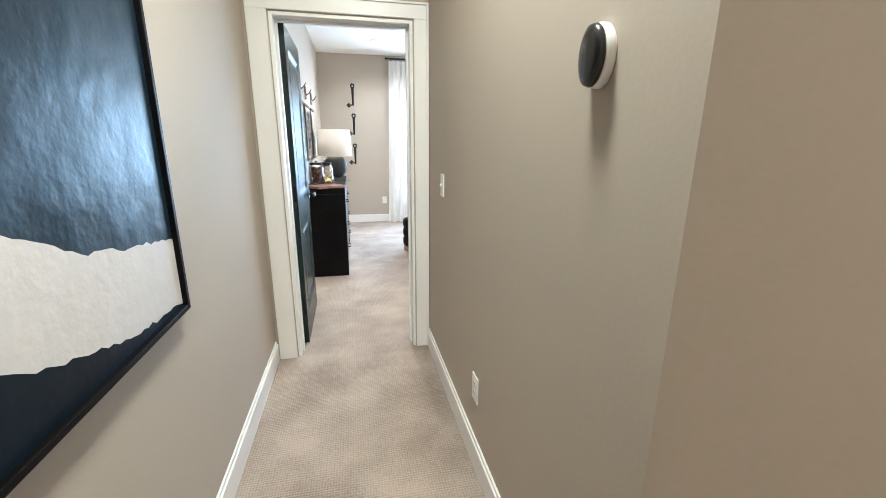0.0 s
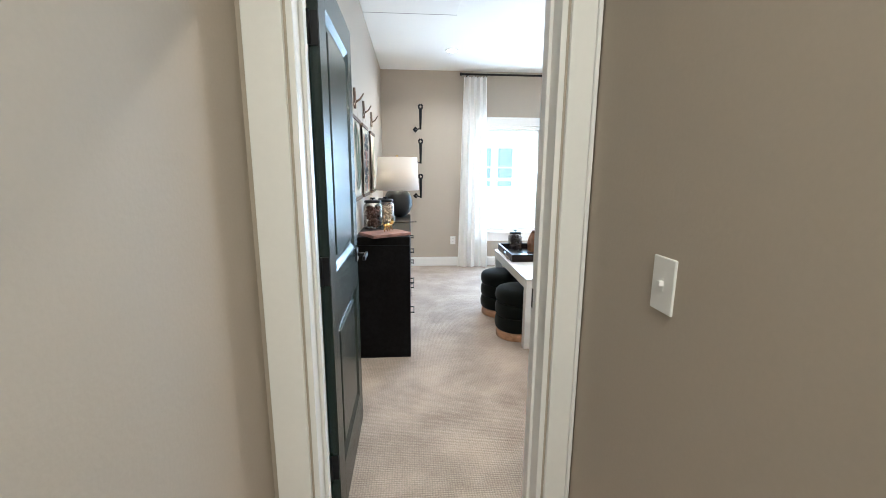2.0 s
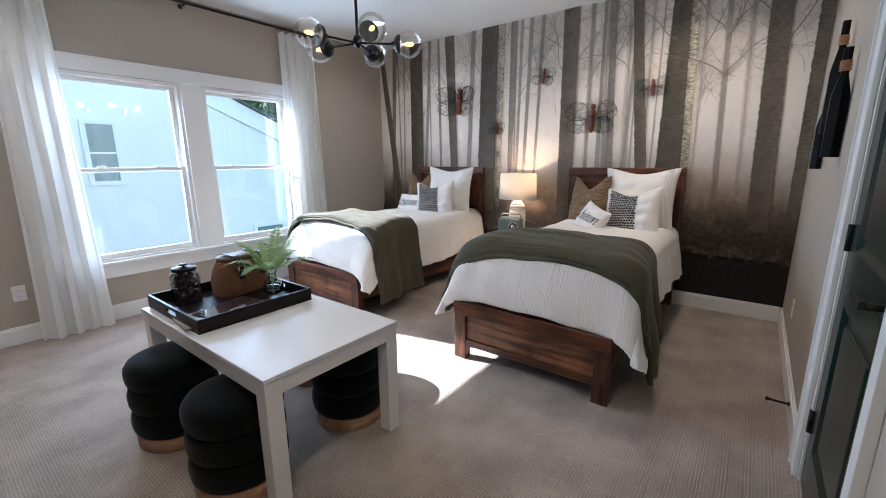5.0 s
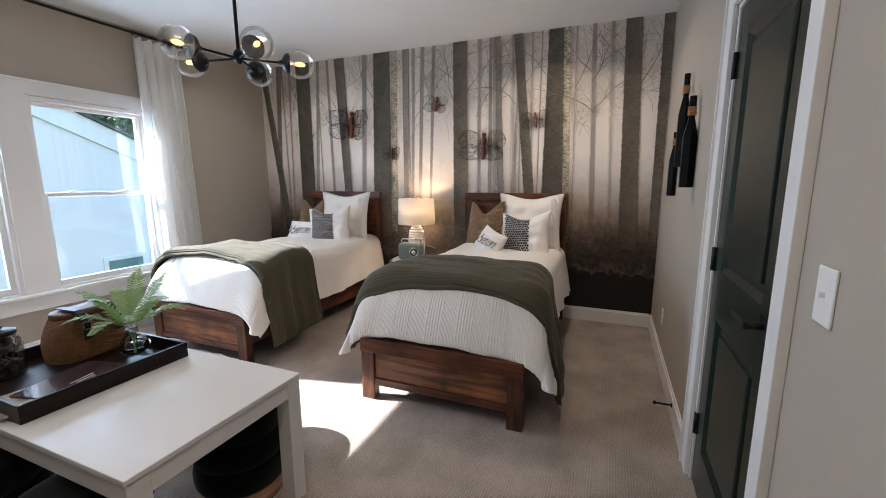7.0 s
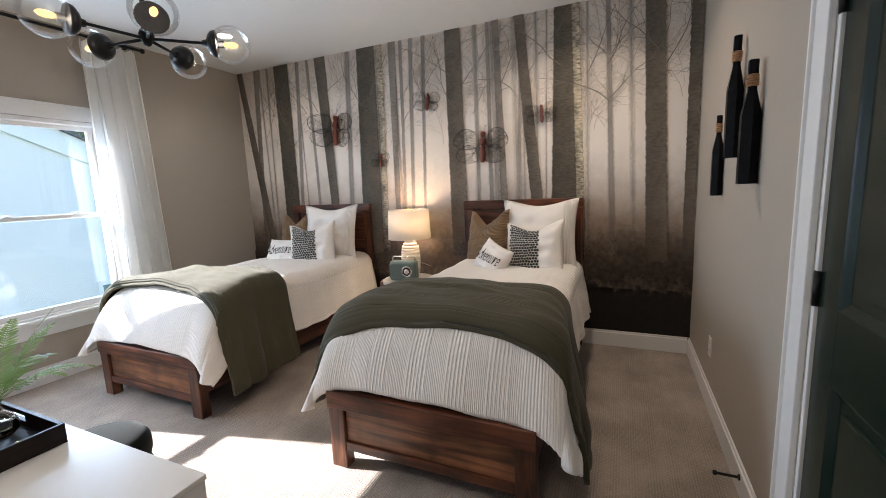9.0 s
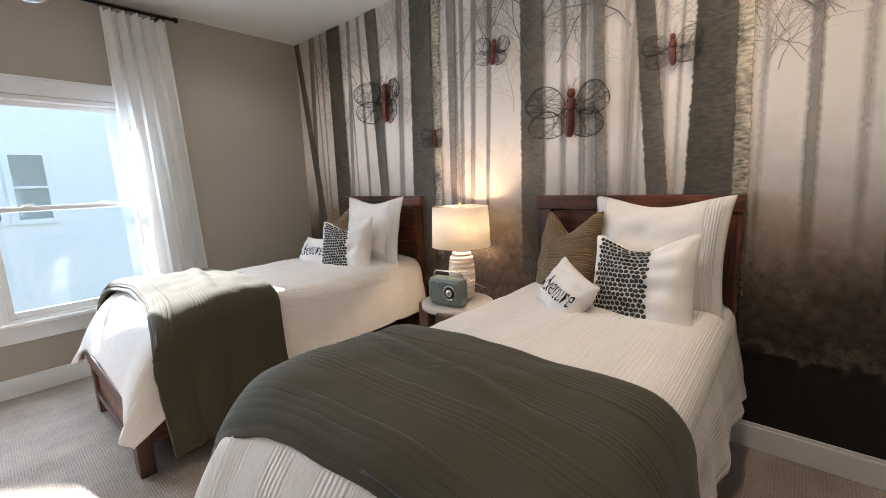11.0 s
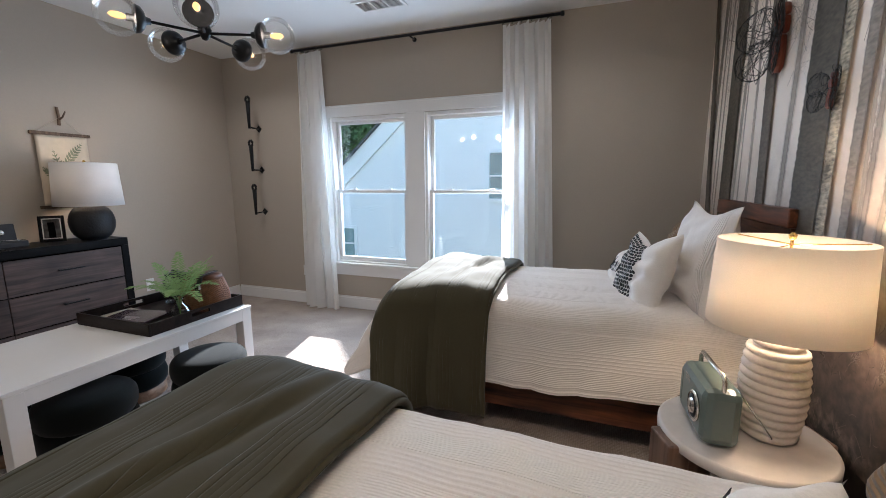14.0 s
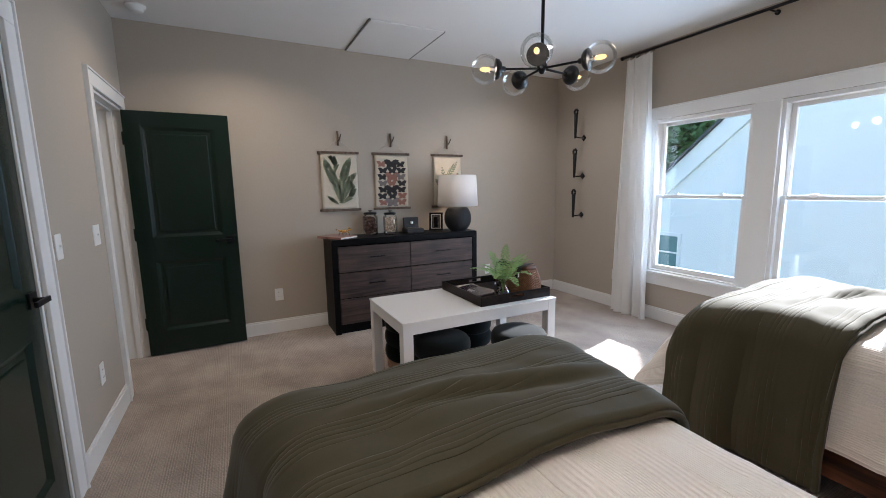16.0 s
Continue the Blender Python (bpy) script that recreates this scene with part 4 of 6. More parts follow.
def spots(bm, surf, w, h):
    """Printed ovals on the cushion's front, in an uneven grid over its middle."""
    r = random.Random(9)
    z = 0.05
    row = 0
    while z < 0.96:
        u = 0.105 + (row % 2) * 0.0235
        while u < 0.615:
            cu, cv = u + r.uniform(-0.004, 0.004), z + r.uniform(-0.004, 0.004)
            ru, rv = r.uniform(0.0198, 0.0228), r.uniform(0.0215, 0.0255)
            vs = []
            for k in range(9):
                a = 2 * math.pi * k / 9
                p = surf(min(0.999, max(0.001, cu + ru * math.cos(a))), min(0.999, max(0.001, cv + rv * math.sin(a))))
                vs.append(bm.verts.new(p + Vector((0, -0.004, 0))))
            mid = bm.verts.new(surf(cu, cv) + Vector((0, -0.0055, 0)))
            for k in range(9):
                bm.faces.new((vs[k], vs[(k + 1) % 9], mid))
            u += 0.046
        z += 0.050
        row += 1


def word(text, size):
    """The word as a flat mesh in the built-in font, slanted."""
    cu = bpy.data.curves.new("word", "FONT")
    cu.body, cu.size, cu.shear, cu.extrude, cu.offset = text, size, 0.5, 0.0, -0.0006
    cu.align_x, cu.align_y = "CENTER", "CENTER"
    tmp = bpy.data.objects.new("word", cu)
    me = bpy.data.meshes.new_from_object(tmp)
    bpy.data.objects.remove(tmp)
    return me


# cushions of one bed; the second bed takes copies
def pillows(yc, dx, tw):
    b, _ = cushion(0.61, 0.565, 0.17, 0.09, 32, 0.014, 1, 0.06, 0.035)
    thing("pillow", "large white pleated sham pillow leaning on the headboard", "pillow", pose(4.175 + dx, yc - 0.19, 0.695, -11, 0, -90 + 0.2 * tw), "bed pillows", b, SHAM)
    b, _ = cushion(0.43, 0.47, 0.17, 0.10, 30, 0.010, 2, 0.0, 0.15)
    thing("pillow", "mustard brown ribbed square pillow on the bed", "pillow", pose(4.16 + dx, yc + 0.255, 0.71, -14, -3, -114 + 0.5 * tw), "bed pillows", b, MUSTARD)
    b, s = cushion(0.46, 0.44, 0.16, 0.08, 30, 0.012, 3, 0.0, 0.07)
    p = thing("pillow", "white pillow with a black spotted band", "pillow", pose(3.92 + dx, yc - 0.205, 0.675, -20, -5, -97 + 0.9 * tw), "bed pillows", b, LINEN)
    b = B()
    spots(b, s, 0.47, 0.45)
    part("spot_print", b, DOT, p, "black and grey printed ovals")
    b, s = cushion(0.33, 0.26, 0.14, 0.12, 26, 0.010, 4)
    p = thing("pillow", "small white lumbar pillow lettered in black", "pillow", pose(3.86 + dx, yc + 0.16, 0.700, -28, 15 - 0.48 * tw, -128 + 1.5 * tw), "bed pillows", b, LINEN)
    me = word("Adventure", 0.07)
    wid = max(v.co.x for v in me.vertices) * 2
    for v in me.vertices:
        u, w_ = 0.5 + v.co.x / wid * 0.84, 0.5 + v.co.y * 2.0 / 0.26 + 0.10 * v.co.x / wid
        q = s(min(0.99, max(0.01, u)), min(0.99, max(0.01, w_)))
        v.co = q + Vector((0, -0.006, 0))
    me.materials.append(INK)
    o = new("lettering", me)
    o.parent = p


for yc, dx, tw in zip(BED_Y, (0.0, -0.03), (0, 30)):
    pillows(yc, dx, tw)


# ---- low table and stools ----
t = thing("table", "low white lacquered rectangular table with square legs", "table")
TX0, TX1, TY0, TY1, TZ = 0.93, 1.615, 4.71, 5.925, 0.572
bm = B()
box(bm, TX0, TX1, TY0, TY1, TZ - 0.018, TZ, 0.003)
part("tabletop", bm, TABLE, t)
for name, a in (("apron", (TX0 + 0.07, TX1 - 0.07, TY0 + 0.006, TY0 + 0.03)), ("apron", (TX0 + 0.07, TX1 - 0.07, TY1 - 0.03, TY1 - 0.006)), ("apron", (TX0 + 0.006, TX0 + 0.03, TY0 + 0.07, TY1 - 0.07)), ("apron", (TX1 - 0.03, TX1 - 0.006, TY0 + 0.07, TY1 - 0.07))):
    bm = B()
    box(bm, *a, TZ - 0.085, TZ - 0.018, 0.002)
    part(name, bm, TABLE, t)
for x in (TX0 + 0.004, TX1 - 0.072):
    for y in (TY0 + 0.004, TY1 - 0.072):
        bm = B()
        box(bm, x, x + 0.068, y, y + 0.068, 0, TZ - 0.018, 0.003)
        part("leg", bm, TABLE, t)


def stool():
    s = thing("stool", "round black velvet stool with three padded tiers and wooden base", "stool", group="stools under the table")
    b = B()
    lathe(b, [(0.175, 0), (0.178, 0.004), (0.178, 0.065), (0.17, 0.068)], 40)
    part("base", b, STOOLWOOD, s, "pale oak plinth ring")
    for k in range(3):
        b = B()
        z0, h = 0.066 + k * 0.118, 0.122
        prof = []
        for i in range(13):
            a = -math.pi / 2 + math.pi * i / 12
            prof.append((0.158 + 0.034 * math.cos(a) ** 0.7 if math.cos(a) > 1e-6 else 0.158, z0 + h / 2 + h / 2 * math.sin(a)))
        if k == 2:
            prof = prof[:9] + [(0.175, z0 + h - 0.01), (0.14, z0 + h + 0.004), (0.07, z0 + h + 0.010), (0.0, z0 + h + 0.011)]
        lathe(b, prof, 40)
        part("cushion", b, VELVET, s)
    return s


s0 = stool()
s0.matrix_basis = pose(0.955, 5.015, 0)
for x, y, rz in ((0.925, 5.58, 40), (1.54, 5.01, 80), (1.70, 5.52, 130)):
    copy_thing(s0, pose(x, y, 0, 0, 0, rz))


# ---- tray and what stands in it ----
TRAY = wood("espresso tray wood", (0.008, 0.005, 0.0045), (0.022, 0.014, 0.011), 0.35, "x", spec=0.18)
bm = B()
ax0, ax1, ay0, ay1, az = 0.965, 1.555, 5.31, 5.915, TZ
box(bm, ax0, ax1, ay0, ay1, az, az + 0.010, 0.002)
tr = thing("tray", "dark espresso wooden serving tray with cut-out handles", "tray", bm=bm, material=TRAY)
for a in ((ax0, ax1, ay0, ay0 + 0.012), (ax0, ax1, ay1 - 0.012, ay1)):
    bm = B()
    box(bm, *a, az + 0.010, az + 0.068, 0.002)
    part("side", bm, TRAY, tr)
for x in (ax0, ax1 - 0.012):
    bm = B()
    yc = (ay0 + ay1) / 2
    box(bm, x, x + 0.012, ay0 + 0.012, yc - 0.06, az + 0.010, az + 0.068)
    box(bm, x, x + 0.012, yc + 0.06, ay1 - 0.012, az + 0.010, az + 0.068)
    box(bm, x, x + 0.012, yc - 0.06, yc + 0.06, az + 0.010, az + 0.030)
    box(bm, x, x + 0.012, yc - 0.06, yc + 0.06, az + 0.052, az + 0.068)
    part("side", bm, TRAY, tr)
ZT = az + 0.010


def jar(at, h, r, fill, label, grp="", lid_r=0.8):
    j = thing("jar", label, "jar", at, grp)
    b = B()
    prof = [(0.001, 0.0), (r * 0.9, 0.0), (r, 0.012), (r, h * 0.70), (r * 0.93, h * 0.76), (r * 0.78, h * 0.80), (r * 0.78, h * 0.84)]
    inner = [(q - 0.003, z if i else z + 0.004) for i, (q, z) in reversed(list(enumerate(prof)))]
    lathe(b, prof + inner[:-1] + [(0.001, 0.006)], 32)
    g = part("glass", b, GLASS, j)
    g.visible_shadow = False
    b = B()
    lathe(b, [(r * lid_r, h * 0.835), (r * lid_r + 0.002, h * 0.84), (r * lid_r + 0.002, h * 0.90), (r * lid_r - 0.008, h * 0.92), (0.006, h * 0.925), (0.006, h * 0.96), (0.02, h * 0.965), (0.02, h), (0.002, h)], 32)
    part("lid", b, BLACK, j, "black metal lid with a knob")
    q = random.Random(int(h * 1000) + len(fill))
    b = B()
    kinds = {"cones": 150, "shells": 130, "sticks": 190}[fill]
    for i in range(kinds):
        a, rr = q.uniform(0, 6.28), (r - 0.024) * math.sqrt(q.random())
        z = 0.02 + (h * 0.62) * q.random()
        p = Vector((rr * math.cos(a), rr * math.sin(a), z))
        if fill == "cones":
            bmesh.ops.create_icosphere(b, subdivisions=1, radius=q.uniform(0.011, 0.017), matrix=Matrix.Translation(p) @ pose(0, 0, 0, q.uniform(0, 180), q.uniform(0, 180), 0) @ Matrix.Diagonal((1, 1, 1.4, 1)))
        else:
            d = Vector((q.uniform(-1, 1), q.uniform(-1, 1), q.uniform(-0.4, 0.4))).normalized() * (0.022 if fill == "shells" else 0.03)
            e = p + d
            lim = r - 0.012
            if Vector((e.x, e.y)).length > lim:
                e.x, e.y = Vector((e.x, e.y)).normalized() * lim
            tube(b, [p, (p + e) / 2 + Vector((0, 0, 0.006)), e], 0.008 if fill == "shells" else 0.009, 6, 0.6)
    col = {"cones": (0.085, 0.038, 0.025), "shells": (0.58, 0.45, 0.33), "sticks": (0.05, 0.03, 0.03)}[fill]
    part("filling", b, mat("filling " + fill, col, 0.7, vary=0.6, grain=60, big=25), j)
    return j


jar(pose(1.115, 5.80, ZT), 0.215, 0.072, "sticks", "clear glass jar of dark pebbles with a black lid")

# wicker creel
WICKER = mat("brown wicker", (0.27, 0.125, 0.058), 0.5, grain=70, vary=0.35, bump=0.3, big=18)
cr = thing("basket", "brown wicker fishing creel with dark leather straps", "basket", pose(1.395, 5.775, ZT, 0, 0, 8) @ Matrix.Diagonal((1.09, 1.02, 1.15, 1)))


def creel_ring(z):
    k = z / 0.17
    return 0.128 - 0.028 * k + 0.018 * math.sin(math.pi * k), 0.085 - 0.020 * k + 0.012 * math.sin(math.pi * k)


bm = B()
for i in range(30):
    z = 0.004 + i * 0.0056
    a, c = creel_ring(z)
    pts = []
    for k in range(192):
        th_ = 2 * math.pi * k / 192
        wv = 0.0034 * math.cos(32 * th_ + math.pi * (i % 2))
        cx, sy = math.cos(th_), math.sin(th_)
        pts.append(((a + wv) * math.copysign(abs(cx) ** 0.62, cx), (c + wv) * math.copysign(abs(sy) ** 0.62, sy), z))
    tube(bm, pts, 0.0031, 5, closed=True)
part("weave", bm, WICKER, cr)
bm = B()
for k in range(64):
    th_ = 2 * math.pi * k / 64
    cx, sy = math.cos(th_), math.sin(th_)
    pts = []
    for z in (0.0, 0.04, 0.08, 0.12, 0.168):
        a, c = creel_ring(z)
        pts.append(((a - 0.001) * math.copysign(abs(cx) ** 0.62, cx), (c - 0.001) * math.copysign(abs(sy) ** 0.62, sy), z))
    tube(bm, pts, 0.0035, 4)
part("stake_frame", bm, WICKER, cr)
LIDW = mat("dark brown lid hide", (0.13, 0.055, 0.028), 0.5, grain=60, vary=0.3, bump=0.2, big=12)
bm = B()
a, c = creel_ring(0.17)


def lid_ring(k, z):
    r_ = []
    for i in range(48):
        th_ = 2 * math.pi * i / 48
        cx, sy = math.cos(th_), math.sin(th_)
        r_.append(bm.verts.new((a * 1.07 * k * math.copysign(abs(cx) ** 0.7, cx), c * 1.10 * k * math.copysign(abs(sy) ** 0.7, sy), z)))
    return r_


rings = [lid_ring(k, z) for k, z in ((0.97, 0.166), (1.0, 0.169), (1.0, 0.182), (0.95, 0.188), (0.6, 0.193), (0.05, 0.195))]
for p, q in zip(rings, rings[1:]):
    for i in range(48):
        bm.faces.new((p[i], p[(i + 1) % 48], q[(i + 1) % 48], q[i])).smooth = True
bm.faces.new(rings[-1])
part("lid", bm, LIDW, cr, "dark brown flat lid")
LEATHER = mat("dark leather", (0.02, 0.014, 0.012), 0.4, grain=90, vary=0.2, bump=0.1)
for x in (-0.045, 0.045):
    st = B()
    prof = [(0.04, 0.1985), (-0.03, 0.1985), (-0.07, 0.196), (-0.088, 0.188), (-0.094, 0.170), (-0.106, 0.150), (-0.117, 0.118), (-0.119, 0.090)]
    pv = None
    for y, z in prof:
        cu = [st.verts.new((1.35 * x + s_ * 1.2, y - o_, z + (0.004 if y > -0.08 else 0.0) * (o_ > 0))) for s_, o_ in ((-0.012, 0), (0.012, 0), (0.012, 0.004), (-0.012, 0.004))]
        if pv:
            for i in range(4):
                st.faces.new((pv[i], pv[(i + 1) % 4], cu[(i + 1) % 4], cu[i]))
        else:
            st.faces.new(cu)
        pv = cu
    st.faces.new(list(reversed(pv)))
    sp_ = part("strap", st, LEATHER, cr)
    bk_ = B()
    for q in ((-0.017, -0.012, 0.128, 0.158), (0.012, 0.017, 0.128, 0.158), (-0.012, 0.012, 0.128, 0.132), (-0.012, 0.012, 0.154, 0.158)):
        box(bk_, 1.35 * x + q[0], 1.35 * x + q[1], -0.124, -0.112, q[2], q[3], 0.001)
    part("buckle", bk_, CHROME, sp_, "small metal buckle")

# vase with fern
v = thing("vase", "small round clear glass vase of water", "vase", pose(1.47, 5.55, ZT))
bm = B()
prof = [(0.001, 0), (0.035, 0.0), (0.055, 0.02), (0.058, 0.045), (0.045, 0.075), (0.024, 0.095), (0.022, 0.12), (0.027, 0.13)]
lathe(bm, prof + [(q - 0.002, z) for q, z in reversed(prof[1:])] + [(0.001, 0.004)], 32)
o = part("glass", bm, GLASS, v)
o.visible_shadow = False
bm = B()
lathe(bm, [(0.001, 0.005), (0.033, 0.005), (0.052, 0.02), (0.0548, 0.04), (0.050, 0.055), (0.001, 0.055)], 28)
o = part("water", bm, glass("water", (0.93, 0.96, 0.97)), v)
o.visible_shadow = False
FERN = cloth("fresh fern green", (0.25, 0.38, 0.135), 0.5, 0.4)
fern = thing("fern", "cut green fern fronds arching out of the vase", "plant", pose(1.47, 5.55, ZT))
fr = random.Random(5)
for k, (az_, ln, rise) in enumerate(((20, 0.24, 1.1), (75, 0.21, 1.6), (150, 0.24, 1.0), (205, 0.24, 0.9), (310, 0.22, 1.0), (345, 0.28, 0.75), (110, 0.25, 1.7), (180, 0.18, 1.9), (45, 0.20, 2.2), (280, 0.22, 1.6), (330, 0.20, 2.6), (10, 0.22, 2.0), (240, 0.24, 1.2))):
    bm = B()
    a = radians(az_)
    dirv = Vector((math.cos(a), math.sin(a), 0))
    side = Vector((-math.sin(a), math.cos(a), 0))
    pts = []
    for i in range(15):
        q = i / 14
        hor = ln * (q ** 1.5)
        z = 0.02 + 0.13 * min(1, q * 3) + rise * 0.12 * max(0, q - 0.33) * 1.5 - 0.11 * max(0, q - 0.55) ** 2 * 4 * (1.2 - 0.3 * rise)
        pts.append(dirv * hor * (1.0 if q > 0.3 else 0.55) + Vector((0, 0, z)))
    tube(bm, pts, 0.0016, 4, 0.4)
    for i in range(5, 15):
        for h in (0.0, 0.33, 0.66):
            if i + h >= 14:
                continue
            p = pts[i].lerp(pts[min(14, i + 1)], h)
            q = (i + h) / 14
            ll = 0.038 * math.sin(math.pi * (0.18 + 0.80 * (q - 0.33) / 0.67)) + 0.008
            tang = (pts[min(14, i + 1)] - pts[i]).normalized()
            for s in (-1, 1):
                d = (side * s + tang * 0.55 + Vector((0, 0, fr.uniform(-0.25, 0.15)))).normalized()
                wv = tang * 0.0045
                vs = [p - wv * 0.4, p + d * ll * 0.35 - wv, p + d * ll * 0.7 - wv * 0.7, p + d * ll, p + d * ll * 0.7 + wv * 0.7, p + d * ll * 0.35 + wv, p + wv * 0.4]
                f = bm.faces.new([bm.verts.new(x) for x in vs])
    part("frond", bm, FERN, fern)

# magazine and a trinket
MAG = mat("glossy dark magazine cover", (0.055, 0.035, 0.045), 0.15, grain=9, vary=0.9, big=5, coat=0.5)
bm = B()
box(bm, -0.15, 0.15, -0.105, 0.105, 0.0, 0.008, 0.002)
mg = thing("magazine", "glossy dark magazine lying in the tray", "magazine", pose(1.175, 5.49, ZT, 0, 0, 12), bm=bm, material=MAG)
bm = B()
for k in range(3):
    box(bm, -0.04 + 0.01 * k, 0.05 - 0.01 * k, -0.03 - 0.018 * k, -0.022 - 0.018 * k, 0.0081, 0.0086)
part("title_bars", bm, mat("pale print", (0.5, 0.45, 0.42), 0.3), mg)
bm = B()
box(bm, -0.15, 0.15, -0.105, 0.105, 0.0, 0.0075, 0.002)
m2_ = thing("magazine", "pale cream magazine lying in the tray under another", "magazine", pose(1.10, 5.475, ZT, 0, 0, -6), bm=bm, material=mat("cream magazine cover", (0.42, 0.38, 0.31), 0.25, grain=8, vary=0.3, big=5))
mg.matrix_basis = pose(1.20, 5.475, ZT + 0.0085, 0, 0, 14)
bm = B()
for k in range(4):
    bmesh.ops.create_icosphere(bm, subdivisions=2, radius=0.0125, matrix=Matrix.Translation((0.026 * k, 0.008 * (k % 2), 0.008)) @ Matrix.Diagonal((1, 0.7, 0.6, 1)))
thing("shells", "small gilded shells lying in the tray", "trinket", pose(1.40, 5.39, ZT, 0, 0, 20), bm=bm, material=BRASS)


# ---- dresser ----
d = thing("dresser", "dark wood six-drawer dresser with a black frame", "dresser")
X0, X1, Y0, Y1, H = -0.345, 0.045, 4.63, 6.205, 0.92
for name, a in (("side_panel", (X0, X1, Y0, Y0 + 0.055, 0, H - 0.06)), ("side_panel", (X0, X1, Y1 - 0.055, Y1, 0, H - 0.06)), ("top", (X0, X1, Y0, Y1, H - 0.06, H)), ("back_panel", (X0, X0 + 0.015, Y0 + 0.055, Y1 - 0.055, 0.02, H - 0.06)), ("plinth", (X0 + 0.03, X1 - 0.03, Y0 + 0.055, Y1 - 0.055, 0.0, 0.09)), ("divider", (X0 + 0.02, X1 - 0.022, 5.405, 5.43, 0.09, H - 0.06))):
    bm = B()
    box(bm, *a, 0.004)
    part(name, bm, BLACKWOOD, d)
for c, (ya, yb) in enumerate(((Y0 + 0.058, 5.4155), (5.4195, Y1 - 0.058))):
    for k in range(3):
        z0 = 0.095 + k * 0.2545
        bm = B()
        box(bm, X1 - 0.022, X1 - 0.003, ya, yb, z0, z0 + 0.246, 0.003)
        dr = part("drawer", bm, DRAWER, d, "dark brown grained drawer front")
        bm = B()
        ym, zm = (ya + yb) / 2, z0 + 0.135
        for yy in (ym - 0.07, ym + 0.07):
            box(bm, X1 - 0.004, X1 + 0.028, yy - 0.004, yy + 0.004, zm - 0.004, zm + 0.004)
        box(bm, X1 + 0.022, X1 + 0.03, ym - 0.08, ym + 0.08, zm - 0.005, zm + 0.005, 0.001)
        part("handle", bm, BLACK, dr, "slim black bar handle")

# things on the dresser
jar(pose(-0.255, 5.10, H), 0.25, 0.078, "cones", "clear glass jar of pine cones with a black lid", "dresser jars", 0.85)
jar(pose(-0.165, 5.285, H), 0.245, 0.074, "shells", "clear glass jar of pale sea shells with a black lid", "dresser jars", 0.85)


def drum_lamp(at, name_label, r0, r1, h0, h1, base_prof, base_mat, watts, shade):
    l = thing("table_lamp", name_label, "lamp", at)
    b = B()
    lathe(b, base_prof, 48)
    part("base", b, base_mat, l)
    b = B()
    n = 56
    t_ = 0.0025
    prof = [(r0, h0), (r1, h1), (r1 - t_, h1), (r0 - t_, h0)]
    rings = [[b.verts.new((q * math.cos(2 * math.pi * i / n), q * math.sin(2 * math.pi * i / n), z)) for i in range(n)] for q, z in prof]
    for k in range(4):
        a, c = rings[k], rings[(k + 1) % 4]
        for i in range(n):
            f = b.faces.new((a[i], a[(i + 1) % n], c[(i + 1) % n], c[i]))
            f.smooth = k in (0, 2)
    part("shade", b, shade, l, "white linen drum shade, lit")
    b = B()
    tube(b, [(0, 0, base_prof[-1][1] - 0.02), (0, 0, h1 + 0.006)], 0.004, 8)
    for k in range(3):
        a = 2 * math.pi * k / 3
        tube(b, [(0, 0, h1 - 0.012), ((r1 - 0.003) * math.cos(a), (r1 - 0.003) * math.sin(a), h1 - 0.004)], 0.002, 5)
    lathe(b, [(0.003, h1), (0.009, h1 + 0.006), (0.011, h1 + 0.016), (0.004, h1 + 0.024)], 14)
    part("finial", b, BRASS, l, "brass finial and rod")
    b = B()
    bmesh.ops.create_uvsphere(b, u_segments=16, v_segments=10, radius=0.028, matrix=Matrix.Translation((0.0, 0.035, (h0 + h1) / 2)))
    bulb = part("bulb", b, glow("warm bulb", WARM, watts), l)
    return l


ribs = [(0.0, 0.0), (0.09, 0.0)]
for i in range(33):
    a = -1.15 + 2.3 * i / 32
    ribs.append((0.148 * math.cos(a) ** 0.8 + (0.0015 if i % 2 else -0.0015), 0.137 + 0.15 * math.sin(a)))
ribs += [(0.055, 0.275), (0.012, 0.28), (0.012, 0.30)]
drum_lamp(pose(-0.085, 6.04, H), "black ribbed round lamp with white drum shade on the dresser", 0.222, 0.205, 0.27, 0.60, ribs, CERAMIC_B, 3, SHADE_W)

# photo frame, black box, figurine, book, pen
f_ = thing("photo_frame", "black and silver picture frame standing on the dresser", "picture frame", pose(-0.185, 5.82, H + 0.004, -14, 0, 60))
bm = B()
for a in ((-0.075, -0.055, 0, 0.20), (0.055, 0.075, 0, 0.20), (-0.055, 0.055, 0, 0.02), (-0.055, 0.055, 0.18, 0.20)):
    box(bm, a[0], a[1], -0.008, 0.008, a[2], a[3], 0.002)
part("frame", bm, BLACKWOOD, f_)
bm = B()
for a in ((-0.055, -0.047, 0.02, 0.18), (0.047, 0.055, 0.02, 0.18), (-0.047, 0.047, 0.02, 0.028), (-0.047, 0.047, 0.172, 0.18)):
    box(bm, a[0], a[1], -0.010, 0.004, a[2], a[3], 0.001)
part("inner_rim", bm, CHROME, f_)
bm = B()
box(bm, -0.047, 0.047, 0.0, 0.003, 0.028, 0.172)
part("picture", bm, mat("dark photograph", (0.06, 0.055, 0.05), 0.2, grain=30, vary=0.8, big=14), f_)
bm = B()
box(bm, -0.02, 0.02, 0.008, 0.012, 0.0, 0.15, m=pose(0, 0.0, 0, 22, 0, 0))
part("easel_back", bm, BLACKWOOD, f_)
cam_ = thing("vintage_camera", "black folding vintage camera standing open on the dresser", "camera", pose(-0.20, 5.545, H, 0, 0, 88))
